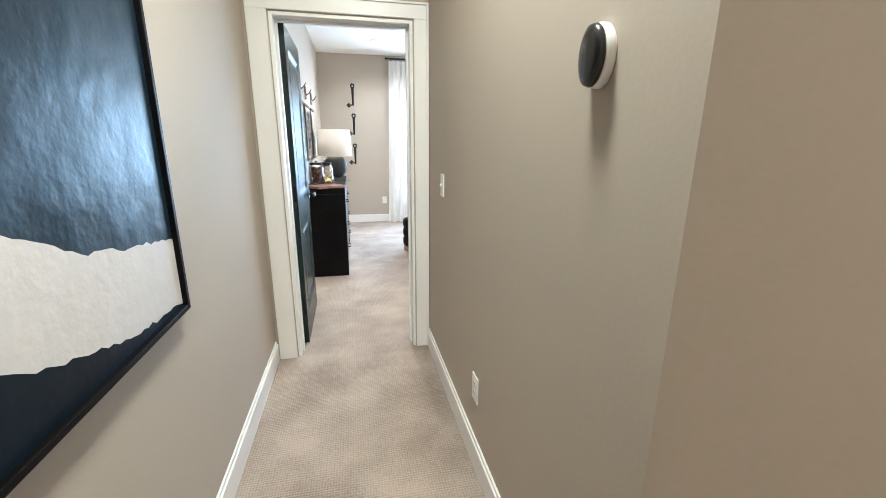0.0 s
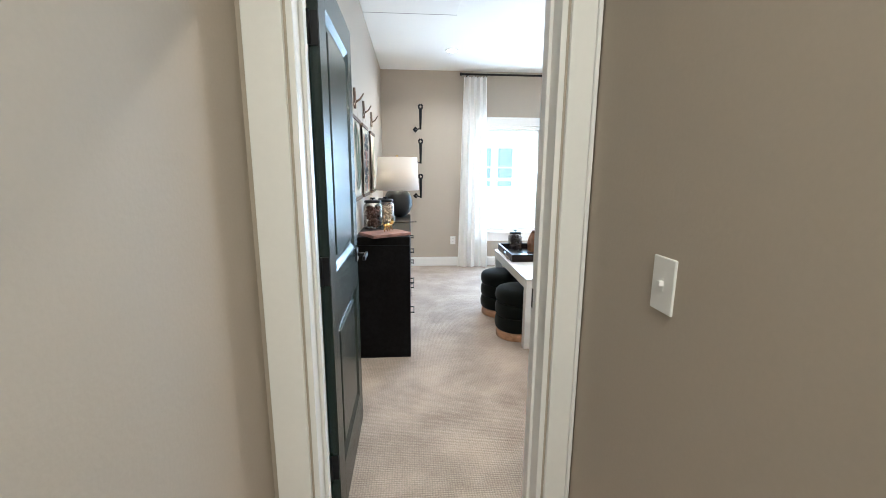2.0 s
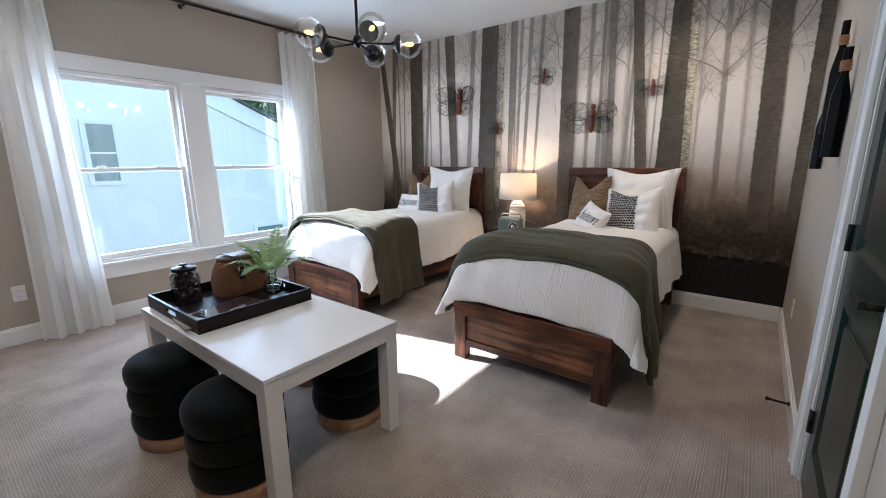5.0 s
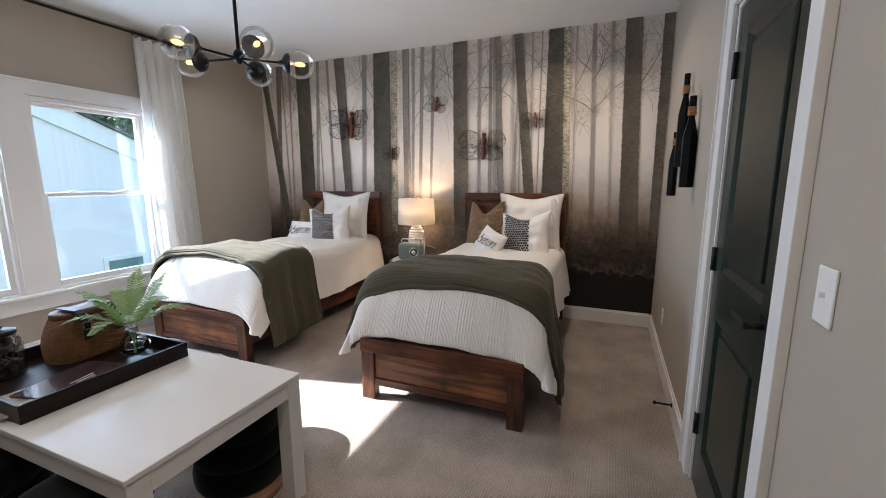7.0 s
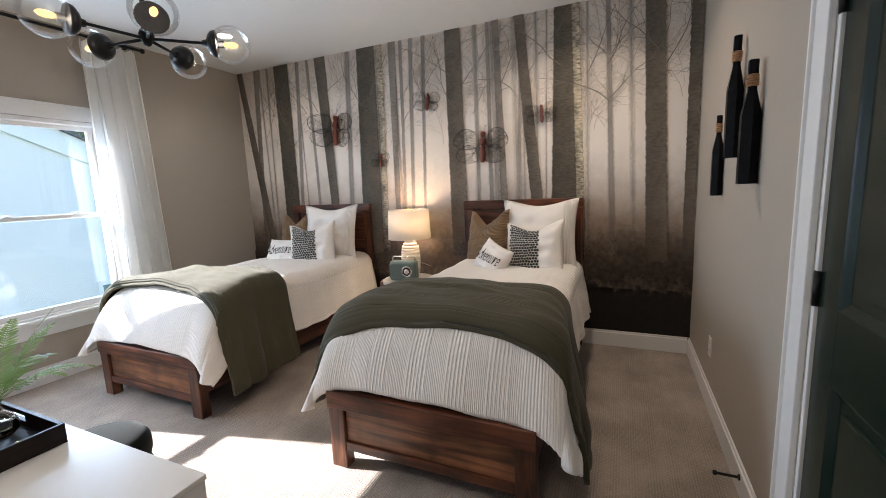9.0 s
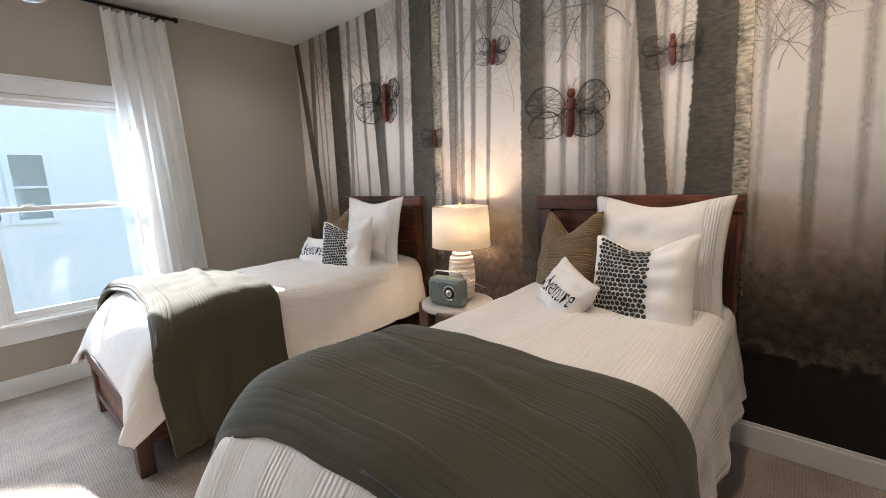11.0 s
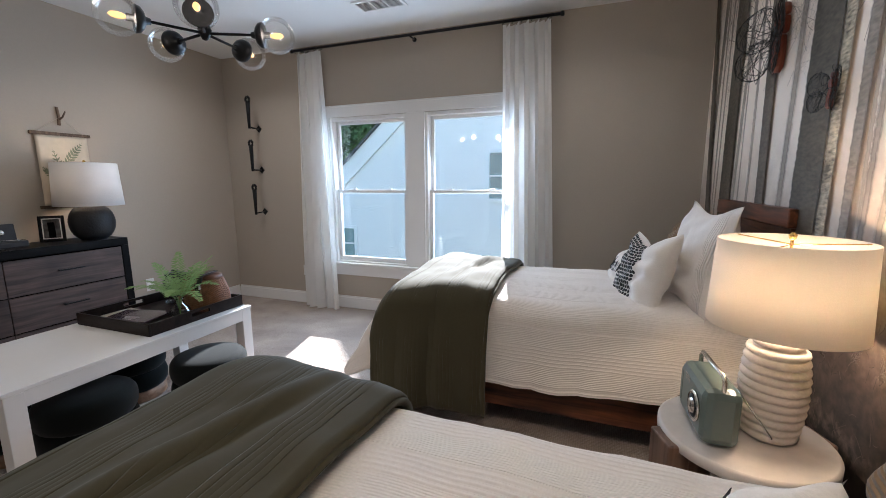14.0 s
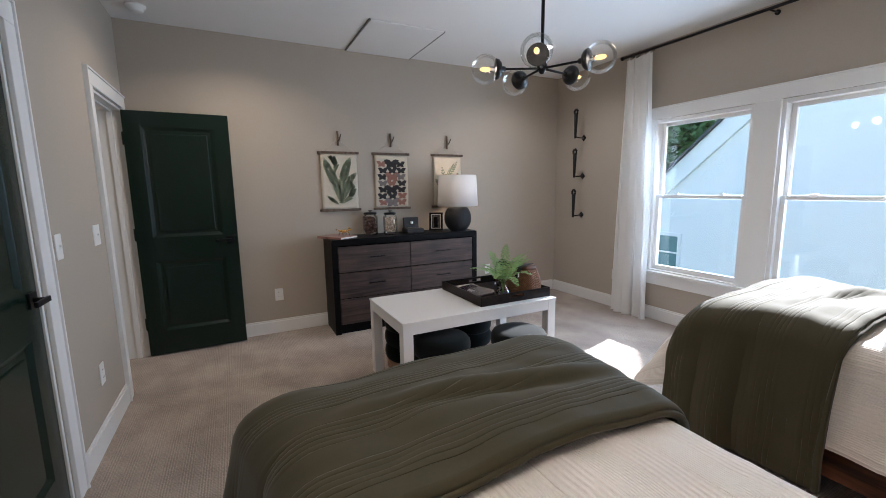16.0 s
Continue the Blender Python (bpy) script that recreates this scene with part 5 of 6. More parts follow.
BOXL = mat("worn black leather", (0.016, 0.013, 0.012), 0.45, grain=80, vary=0.3, bump=0.2)
bm = B()
box(bm, -0.085, 0.085, 0.02, 0.05, 0.045, 0.165, 0.006, m=pose(0, 0, 0, -8))
part("back_body", bm, BOXL, cam_)
bm = B()
box(bm, -0.095, 0.095, -0.10, 0.07, 0.0, 0.045, 0.006)
part("base_body", bm, BOXL, cam_)
bm = B()
lathe(bm, [(0.02, 0), (0.022, 0.012), (0.015, 0.016), (0.001, 0.014)], 20, m=pose(0.0, 0.035, 0.10, 82))
part("lens", bm, CHROME, cam_)
bm = B()
tube(bm, [(-0.09, -0.03, 0.047), (-0.10, -0.05, 0.06), (-0.05, -0.085, 0.055), (0.05, -0.085, 0.05), (0.09, -0.06, 0.047)], 0.004, 6)
part("strap", bm, CHROME, cam_)
bm = B()
box(bm, -0.155, 0.155, -0.11, 0.11, 0, 0.022, 0.003)
BOOK = mat("pink marbled book cover", (0.24, 0.125, 0.105), 0.35, grain=22, vary=0.55, big=9)
bk = thing("book", "pink marbled hardcover book lying on the dresser corner", "book", pose(-0.135, 4.725, H, 0, 0, 33), bm=bm, material=BOOK)
bm = B()
box(bm, -0.152, 0.157, -0.106, 0.112, 0.004, 0.018)
part("pages", bm, mat("book pages", (0.72, 0.68, 0.6), 0.8, grain=200, vary=0.1), bk)
fg = thing("figurine", "small shiny brass animal figurine on the book", "figurine", pose(-0.115, 4.79, H + 0.022, 0, 0, 60))
bm = B()
for x, z, r, sx in ((0, 0.042, 0.017, 2.0), (0.05, 0.055, 0.014, 1.2), (0.068, 0.06, 0.009, 1.4), (-0.04, 0.045, 0.012, 1.5)):
    bmesh.ops.create_icosphere(bm, subdivisions=2, radius=r, matrix=Matrix.Translation((x, 0, z)) @ Matrix.Diagonal((sx, 0.9, 1, 1)))
for x, dx in ((-0.035, -0.012), (-0.02, 0.006), (0.022, -0.004), (0.036, 0.012)):
    tube(bm, [(x, 0, 0.04), (x + dx, 0.004, 0.02), (x + dx * 1.5, 0.0, 0.0)], 0.005, 6, 0.7)
for k in (-1, 1):
    tube(bm, [(0.052, 0.004 * k, 0.066), (0.046, 0.012 * k, 0.085)], 0.003, 5, 0.4)
tube(bm, [(-0.055, 0, 0.05), (-0.075, 0, 0.065), (-0.08, 0.01, 0.05)], 0.003, 5)
for f in bm.faces:
    f.smooth = True
part("body", bm, BRASS, fg)
bm = B()
tube(bm, [(0, 0, 0.005), (0.07, 0.006, 0.005), (0.14, 0.0, 0.007), (0.185, 0.0, 0.009)], 0.005, 8, 0.8)
tube(bm, [(0.197 + 0.012 * math.cos(a), 0.010 * math.sin(a), 0.009) for a in [2 * math.pi * k / 14 for k in range(14)]], 0.0028, 6, closed=True)
thing("shoehorn", "slim dark leather-wrapped loop-ended stick lying across the dresser edge", "stick", pose(-0.105, 5.455, H, 0, 0, -4), bm=bm, material=LEATHER)

# ---- hanging scrolls and branch pegs on the west wall ----
PAPER = mat("aged print paper", (0.60, 0.53, 0.42), 0.85, grain=30, vary=0.08, big=6)
PEG = wood("driftwood", (0.07, 0.045, 0.03), (0.22, 0.15, 0.10), 0.8, "z")
LEAF = mat("printed fern green", (0.20, 0.225, 0.145), 0.85, grain=40, vary=0.35, big=15)
WING = [mat("printed black wing", (0.035, 0.03, 0.03), 0.85, grain=60, vary=0.4), mat("printed rust wing", (0.33, 0.16, 0.12), 0.85, grain=60, vary=0.35), mat("printed grey wing", (0.22, 0.19, 0.18), 0.85, grain=60, vary=0.35)]


def leafshape(b, y, z, ang, ln, w, x):
    d, n = Vector((0, math.cos(ang), math.sin(ang))), Vector((0, -math.sin(ang), math.cos(ang)))
    o_ = Vector((x, y, z))
    pts = [(0, 0), (0.15, 0.6), (0.4, 1), (0.7, 0.75), (1, 0), (0.7, -0.75), (0.4, -1), (0.15, -0.6)]
    b.faces.new([b.verts.new(o_ + d * ln * p + n * w / 2 * q) for p, q in pts])


def printed_frond(b, pts, ll, x, n=15):
    for i in range(n):
        k = i / (n - 1) * (len(pts) - 1)
        a = Vector((0, *pts[min(int(k), len(pts) - 2)]))
        c = Vector((0, *pts[min(int(k) + 1, len(pts) - 1)]))
        p = a.lerp(c, k - min(int(k), len(pts) - 2))
        ang = math.atan2((c - a).z, (c - a).y)
        g = ll * math.sin(math.pi * (0.12 + 0.85 * i / (n - 1)))
        for s in (-1, 1):
            leafshape(b, p.y, p.z, ang + s * 0.8, g, g * 0.36, x)
    for a, c in zip(pts, pts[1:]):
        ang = math.atan2(c[1] - a[1], c[0] - a[0])
        leafshape(b, a[0], a[1], ang, math.dist(a, c) * 1.05, 0.006, x)


def scroll(y0, y1, kind, label, seed):
    z1, z0 = 1.75, 1.18
    yc = (y0 + y1) / 2
    s = thing("wall_hanging", label, "wall hanging", group="hanging prints")
    q = random.Random(seed)
    x = XW + 0.016
    b = B()
    sheet(b, 12, 20, lambda u, v: Vector((x + 0.006 * math.sin(math.pi * v) + 0.002 * math.sin(9 * v + 4 * u), y0 + 0.014 + (y1 - y0 - 0.028) * u + q.uniform(-0.0018, 0.0018) * (u in (0, 1)), z0 + 0.012 + (z1 - z0 - 0.024) * v)))
    p = part("paper", b, PAPER, s)
    soften(p, 0.0012)
    for nm, z in (("top_rail", z1), ("bottom_rail", z0)):
        b = B()
        box(b, XW + 0.003, XW + 0.026, y0 - 0.012, y1 + 0.012, z - 0.012, z + 0.012, 0.003)
        part(nm, b, PEG, s, "thin brown wooden rail")
    b = B()
    tube(b, [(XW + 0.012, y0 + 0.03, z1 + 0.01), (XW + 0.02, yc, z1 + 0.13), (XW + 0.012, y1 - 0.03, z1 + 0.01)], 0.0013, 4)
    part("cord", b, PAPER, s)
    xp = x + 0.0085
    h = z1 - z0
    if kind == "moths":
        row = 0
        z = z0 + 0.06
        while z < z1 - 0.05:
            for k in range(3):
                yy = yc + (k - 1) * 0.105 + q.uniform(-0.008, 0.008)
                big = 2.0 if (k == 1 and row % 2 == 0) else 1.3
                b = B()
                for sg in (-1, 1):
                    for an, ln in ((0.5, 0.048), (-0.55, 0.036)):
                        leafshape(b, yy, z, an if sg > 0 else math.pi - an, ln * big, ln * big * 0.65, xp + 0.0002 * row + 0.0001 * k)
                leafshape(b, yy, z - 0.018 * big, math.pi / 2, 0.036 * big, 0.009 * big, xp + 0.002)
                part("printed_moth", b, WING[(0, 0, 1, 0, 2, 0, 1)[(row * 3 + k * 2 + seed) % 7]], s)
            z += 0.067
            row += 1
    else:
        b = B()
        W = y1 - y0
        P = lambda u, v: (y0 + W * u, z0 + h * v)
        if kind == "fern":
            for fr_, ll in (([P(.5, .12), P(.40, .45), P(.22, .72), P(.12, .90)], 0.075), ([P(.5, .12), P(.55, .5), P(.68, .75), P(.80, .93)], 0.075), ([P(.5, .12), P(.66, .35), P(.78, .55), P(.95, .66)], 0.06), ([P(.52, .12), P(.75, .22), P(.85, .36), P(.80, .5)], 0.05), ([P(.35, .62), P(.42, .78), P(.35, .9), P(.22, .93)], 0.05), ([P(.45, .10), P(.3, .18), P(.15, .26)], 0.03)):
                printed_frond(b, fr_, ll * 0.85, xp, 30)
        else:
            for fr_, ll in (([P(.45, .15), P(.40, .5), P(.30, .8)], 0.05), ([P(.40, .5), P(.62, .7), P(.85, .9)], 0.05), ([P(.45, .3), P(.2, .45), P(.08, .55)], 0.035), ([P(.45, .15), P(.7, .3), P(.9, .38)], 0.045)):
                printed_frond(b, fr_, ll, xp, 12)
        part("printed_fern", b, LEAF, s)
    # peg
    g = thing("wall_peg", "brown twig peg fixed to the wall above the print", "peg", pose(XW, yc, 1.76), "twig pegs")
    b = B()
    tube(b, [(0.012, 0.0, 0.06), (0.014, 0.004, 0.13), (0.012, 0.0, 0.20)], 0.011, 8, 0.85)
    tube(b, [(0.014, 0.003, 0.10), (0.05, 0.012, 0.125), (0.075, 0.02, 0.165)], 0.008, 7, 0.6)
    part("twig", b, PEG, g)


scroll(4.63, 5.02, "fern", "aged botanical print of green ferns hanging between wooden rails", 1)
scroll(5.18, 5.575, "moths", "aged print of rows of butterflies hanging between wooden rails", 2)
scroll(5.86, 6.235, "leaf", "tan botanical print of a leafy sprig hanging between rails", 3)

# iron pulls on the window wall
for zc in (1.955, 1.505, 1.035):
    h = thing("iron_pull", "black wrought iron hook with a diamond plate on the wall", "wall decor", pose(0.12, YN, zc), "iron pulls")
    b = B()
    bmesh.ops.create_cone(b, cap_ends=True, segments=4, radius1=0.042, radius2=0.034, depth=0.008, matrix=Matrix.Translation((0, -0.004, 0)) @ pose(0, 0, 0, 90, 0, 0))
    part("mounting_plate", b, BLACK, h, "black diamond plate")
    b = B()
    tube(b, [(0, -0.004, 0), (0.03, -0.10, -0.004), (0.065, -0.20, -0.004)], 0.008, 8)
    tube(b, [(0.065, -0.20, -0.02), (0.065, -0.20, 0.06), (0.066, -0.20, 0.16), (0.066, -0.20, 0.255)], 0.013, 10, 1.75)
    for s in (-1, 1):
        tube(b, [(0.066, -0.20, 0.24), (0.066 + 0.022 * s, -0.20, 0.262), (0.066 + 0.026 * s, -0.20, 0.285), (0.066 + 0.004 * s, -0.20, 0.308)], 0.013, 8)
    part("grip", b, BLACK, h)

# ---- curtains ----
cr_ = thing("curtain_rod", "black metal curtain rod with brackets under the ceiling", "curtain rod")
YR, ZR = 7.545, 2.672
bm = B()
tube(bm, [(0.75, YR, ZR), (3.36, YR, ZR)], 0.0125, 12)
part("rod", bm, BLACK, cr_)
for x, s in ((0.75, -1), (3.36, 1)):
    bm = B()
    lathe(bm, [(0.013, 0), (0.02, 0.004), (0.02, 0.024), (0.012, 0.03)], 16, m=pose(x, YR, ZR, 0, 90 * s, 0))
    part("finial", bm, BLACK, cr_)
for x in (0.84, 2.04, 3.26):
    bm = B()
    tube(bm, [(x, YR, ZR - 0.004), (x, YN - 0.003, ZR - 0.004)], 0.007, 8)
    lathe(bm, [(0.02, 0), (0.02, 0.008)], 14, m=pose(x, YN, ZR - 0.004, 90, 0, 0))
    part("bracket", bm, BLACK, cr_)


def curtain(x0, x1, b0, b1, seed, n):
    q = random.Random(seed)
    ph = q.uniform(0, 6)
    b = B()

    def fn(u, v):
        top = 1 - v
        x = (x0 + (x1 - x0) * u) * (1 - top) + (b0 + (b1 - b0) * u) * top
        amp = 0.030 + 0.014 * top * math.sin(3 * u + ph)
        y = YR + amp * math.sin(2 * math.pi * n * u + 0.5 * math.sin(5 * u + 2 * top + ph)) + 0.010 * math.sin(11 * u + 6 * top + ph)
        return Vector((x + 0.012 * math.sin(4 * math.pi * n * u) , y, 0.006 + 2.632 * v + (0.012 * math.sin(2 * math.pi * n * u * 2) if v == 1 else 0)))
    sheet(b, 150, 46, fn)
    c = thing("curtain", "white linen curtain panel hanging in soft folds to the floor", "curtain", group="curtains", bm=b, material=CURTAIN)
    for k in range(n + 1):
        r_ = B()
        tube(r_, [(x0 + (x1 - x0) * k / n + 0.005 * math.cos(a), YR + 0.017 * math.sin(a), ZR - 0.004 + 0.02 * math.cos(a)) for a in [2 * math.pi * i / 14 for i in range(14)]], 0.0022, 5, closed=True)
        part("ring", r_, BLACK, c, "thin black curtain ring")
    return c


curtain(0.78, 1.09, 0.72, 1.16, 1, 4)
curtain(2.90, 3.29, 2.925, 3.40, 2, 5)

# ---- chandelier ----
ch = thing("chandelier", "black five-arm chandelier with clear glass globes, lit", "chandelier", pose(2.048, 5.383, 0))
bm = B()
tube(bm, [(0, 0, 2.0), (0, 0, ZC - 0.02)], 0.009, 10)
part("stem", bm, BLACK, ch)
bm = B()
lathe(bm, [(0.06, ZC - 0.028), (0.065, ZC - 0.02), (0.065, ZC - 0.001)], 28)
part("canopy", bm, BLACK, ch)
bm = B()
lathe(bm, [(0.001, 1.975), (0.012, 1.98), (0.022, 2.0), (0.028, 2.02), (0.02, 2.04), (0.01, 2.05)], 20)
part("hub", bm, BLACK, ch)
BULB = glow("lit filament bulb", (1.0, 0.50, 0.15), 0.5)
for k in range(5):
    a = radians(-45 + 72 * k)
    dv = Vector((math.cos(a), math.sin(a), 0))
    turn = pose(0, 0, 2.005, 0, 0, -45 + 72 * k) @ pose(0, 0, 0, 0, 90, 0)
    bm = B()
    tube(bm, [Vector((0, 0, 2.005)), dv * 0.235 + Vector((0, 0, 2.005))], 0.006, 8)
    arm = part("arm", bm, BLACK, ch)
    bm = B()
    lathe(bm, [(0.012, 0.195), (0.016, 0.212), (0.034, 0.217), (0.049, 0.230), (0.054, 0.246), (0.050, 0.250), (0.014, 0.252), (0.014, 0.275), (0.004, 0.276)], 24, m=turn)
    part("cup", bm, BLACK, arm, "black disc cup")
    bm = B()
    prof = [(0.04, 0.240)]
    for i in range(1, 22):
        t_ = -math.pi / 2 + 0.5 + (math.pi - 0.5) * i / 21
        prof.append((0.076 * math.cos(t_) if i < 21 else 0.0005, 0.302 + 0.076 * math.sin(t_)))
    lathe(bm, prof, 32, m=turn)
    g = part("globe", bm, GLOBE, arm, "clear glass globe")
    g.visible_shadow = False
    bm = B()
    lathe(bm, [(0.006, 0.276), (0.011, 0.287), (0.013, 0.305), (0.010, 0.322), (0.001, 0.332)], 16, m=turn)
    part("bulb", bm, BULB, arm)

# ---- nightstand, lamp, radio ----
ns = thing("nightstand", "round pale-topped nightstand with walnut block legs between the beds", "nightstand", pose(4.17, 5.42, 0, 0, 0, 20) @ Matrix.Diagonal((1.18, 1.18, 1, 1)))
MARBLE = mat("pale washed top", (0.62, 0.56, 0.50), 0.45, grain=25, vary=0.12, big=7)
bm = B()
lathe(bm, [(0.195, 0.515), (0.205, 0.52), (0.205, 0.548), (0.198, 0.553)], 48)
part("top", bm, MARBLE, ns)
for k in range(4):
    bm = B()
    box(bm, 0.165, 0.225, -0.05, 0.05, 0, 0.538, 0.006, m=pose(0, 0, 0, 0, 0, 90 * k))
    part("leg", bm, NIGHTWOOD, ns)
bm = B()
lathe(bm, [(0.17, 0.12), (0.18, 0.125), (0.18, 0.15), (0.17, 0.155)], 40)
part("shelf", bm, NIGHTWOOD, ns)
prof = [(0.0, 0.0), (0.06, 0.0)]
for i in range(13):
    z = 0.008 + i * 0.0265
    R = 0.066 + 0.024 * math.sin(math.pi * (0.15 + 0.8 * i / 12)) - 0.010 * (i > 10) * (i - 10)
    for k in range(5):
        a = -1.3 + 2.6 * k / 4
        prof.append((R - 0.010 + 0.012 * math.cos(a), z + 0.013 + 0.0125 * math.sin(a)))
prof += [(0.035, 0.355), (0.010, 0.36), (0.010, 0.38)]
drum_lamp(pose(4.24, 5.43, 0.553), "ivory ribbed ceramic lamp with lit white drum shade", 0.198, 0.186, 0.365, 0.63, prof, CERAMIC_W, 5, SHADE)
RADIO = mat("sage green enamel", (0.115, 0.15, 0.13), 0.32, grain=60, vary=0.05, coat=0.2)
ra = thing("radio", "sage green retro portable radio with a chrome dial and handle", "radio", pose(4.068, 5.41, 0.553, 0, 0, -86) @ Matrix.Scale(1.2, 4))
bm = B()
box(bm, -0.105, 0.105, -0.045, 0.045, 0.004, 0.155, 0.022)
part("body", bm, RADIO, ra)
bm = B()
box(bm, -0.107, -0.062, -0.046, 0.046, 0.02, 0.14, 0.016)
part("side_grille", bm, RADIO, ra)
bm = B()
lathe(bm, [(0.04, 0), (0.042, 0.004), (0.036, 0.008), (0.034, 0.005), (0.020, 0.006), (0.018, 0.012), (0.001, 0.013)], 32, m=pose(0.04, -0.045, 0.080, 90, 0, 0))
dial = part("dial", bm, CHROME, ra, "chrome tuning dial")
bm = B()
lathe(bm, [(0.031, 0.0062), (0.021, 0.0070)], 32, m=pose(0.04, -0.045, 0.080, 90, 0, 0))
part("dial_scale", bm, INK, dial)
bm = B()
tube(bm, [(-0.09, 0, 0.10), (-0.09, 0, 0.172), (-0.08, 0, 0.186), (0.08, 0, 0.186), (0.09, 0, 0.172), (0.09, 0, 0.10)], 0.006, 8)
part("handle", bm, CHROME, ra)
bm = B()
tube(bm, [(0.07, 0.035, 0.155), (0.20, 0.06, 0.105)], 0.002, 6)
part("antenna", bm, CHROME, ra)
bm = B()
for k in range(5):
    box(bm, -0.05 + k * 0.0, -0.01, -0.0465, -0.0455, 0.118 + k * 0.004, 0.119 + k * 0.004)
part("badge", bm, CHROME, ra)

# ---- wire butterflies on the mural ----
WIRE = mat("black wire", (0.012, 0.011, 0.010), 0.5, metal=0.5)
BODYW = wood("red stained carved wood", (0.07, 0.014, 0.008), (0.27, 0.065, 0.03), 0.4, "z")


def butterfly(y, z, span, tilt, seed, lift):
    q = random.Random(seed)
    s = span / 0.46
    bf = thing("wire_butterfly", "black wire butterfly wall art with a carved reddish wood body", "wall decor", pose(XE - 0.03, y, z, tilt, 0, 0) @ Matrix.Scale(s, 4), "wire butterflies")
    b = B()
    for z0, z1, r in ((0.09, 0.135, 0.024), (0.02, 0.088, 0.028), (-0.125, 0.018, 0.026)):
        n = 8
        lathe(b, [(r * 0.55, z0), (r * 0.95, z0 + 0.15 * (z1 - z0)), (r, z0 + 0.6 * (z1 - z0)), (r * 0.8, z1 - 0.004), (r * 0.5, z1)], n, smooth=False)
    part("body", b, BODYW, bf)
    b = B()
    for sg in (-1, 1):
        tube(b, [(0, 0.006 * sg, 0.13), (-0.01, 0.02 * sg, 0.16), (-0.01, 0.03 * sg, 0.18), (-0.004, 0.022 * sg, 0.188), (-0.008, 0.018 * sg, 0.178)], 0.0014, 4)
    part("antennae", b, WIRE, bf)
    for sg in (-1, 1):
        b = B()
        for cy, cz, ry, rz in ((0.135, 0.065, 0.105, 0.085), (0.12, -0.06, 0.095, 0.075)):
            edge = []
            for i in range(28):
                a = 2 * math.pi * i / 28
                k = 1 + 0.06 * math.sin(3 * a + seed)
                edge.append(Vector((-0.012 - 0.05 * lift * (0.5 + 0.5 * math.cos(a)), sg * (cy + ry * k * math.cos(a)), cz + rz * k * math.sin(a))))
            tube(b, edge, 0.0018, 4, closed=True)
            tube(b, [p + Vector((q.uniform(-.006, .006), q.uniform(-.006, .006), q.uniform(-.006, .006))) for p in edge], 0.0013, 4, closed=True)
            for k in range(30):
                i, j = q.randrange(28), q.randrange(28)
                m1 = edge[i].lerp(edge[j], 0.33) + Vector((q.uniform(-.015, .005), q.uniform(-.02, .02), q.uniform(-.02, .02)))
                m2 = edge[i].lerp(edge[j], 0.66) + Vector((q.uniform(-.015, .005), q.uniform(-.02, .02), q.uniform(-.02, .02)))
                tube(b, [edge[i], m1, m2, edge[j]], 0.0011, 3)
            for k in range(7):
                j = q.randrange(28)
                tube(b, [(-0.004, sg * 0.014, 0.05 - 0.012 * k), edge[j].lerp(Vector((-0.01, sg * 0.05, 0)), 0.5) + Vector((0, q.uniform(-.02, .02), q.uniform(-.02, .02))), edge[j]], 0.0012, 3)
        part("wing", b, WIRE, bf, "tangled black wire wing")
    return bf


butterfly(6.337, 1.99, 0.52, 4, 1, 1.6)
butterfly(5.282, 2.15, 0.265, 8, 2, 1.0)
butterfly(4.762, 1.705, 0.47, 2, 3, 1.3)
butterfly(4.248, 1.935, 0.255, -4, 4, 1.0)
butterfly(5.815, 1.665, 0.22, 4, 5, 1.0)

# ---- black bottle silhouettes on the door wall ----
CORK = mat("tan twine", (0.42, 0.22, 0.10), 0.7, grain=90, vary=0.3, bump=0.3)
for x, z0, h, w in ((3.28, 1.45, 0.545, 0.08), (2.98, 1.33, 0.485, 0.085), (3.62, 1.262, 0.43, 0.066)):
    bt = thing("bottle_wall_art", "black wooden bottle wall art with a twine-wrapped neck", "wall decor", pose(x, YS, z0), "bottle wall art")
    b = B()
    r = w * 0.44
    mm = Matrix.Translation((0, 0.004 + r * 0.87, 0)) @ Matrix.Diagonal((1, 1, 1, 1))
    lathe(b, [(0.001, 0), (r * 0.97, 0), (r, 0.004), (r, h * 0.56), (r * 0.92, h * 0.60), (r * 0.46, h * 0.76), (r * 0.42, h * 0.87), (r * 0.50, h * 0.875), (r * 0.50, h * 0.995), (r * 0.46, h), (0.001, h)], 6, m=mm, smooth=False)
    part("bottle_body", b, BLACKWOOD, bt)
    b = B()
    for k in range(5):
        z_ = h * 0.79 + k * 0.0095
        lathe(b, [(r * 0.44, z_), (r * 0.60, z_ + 0.003), (r * 0.60, z_ + 0.007), (r * 0.44, z_ + 0.0095)], 12, m=mm)
    part("twine", b, CORK, bt, "tan twine wrap")

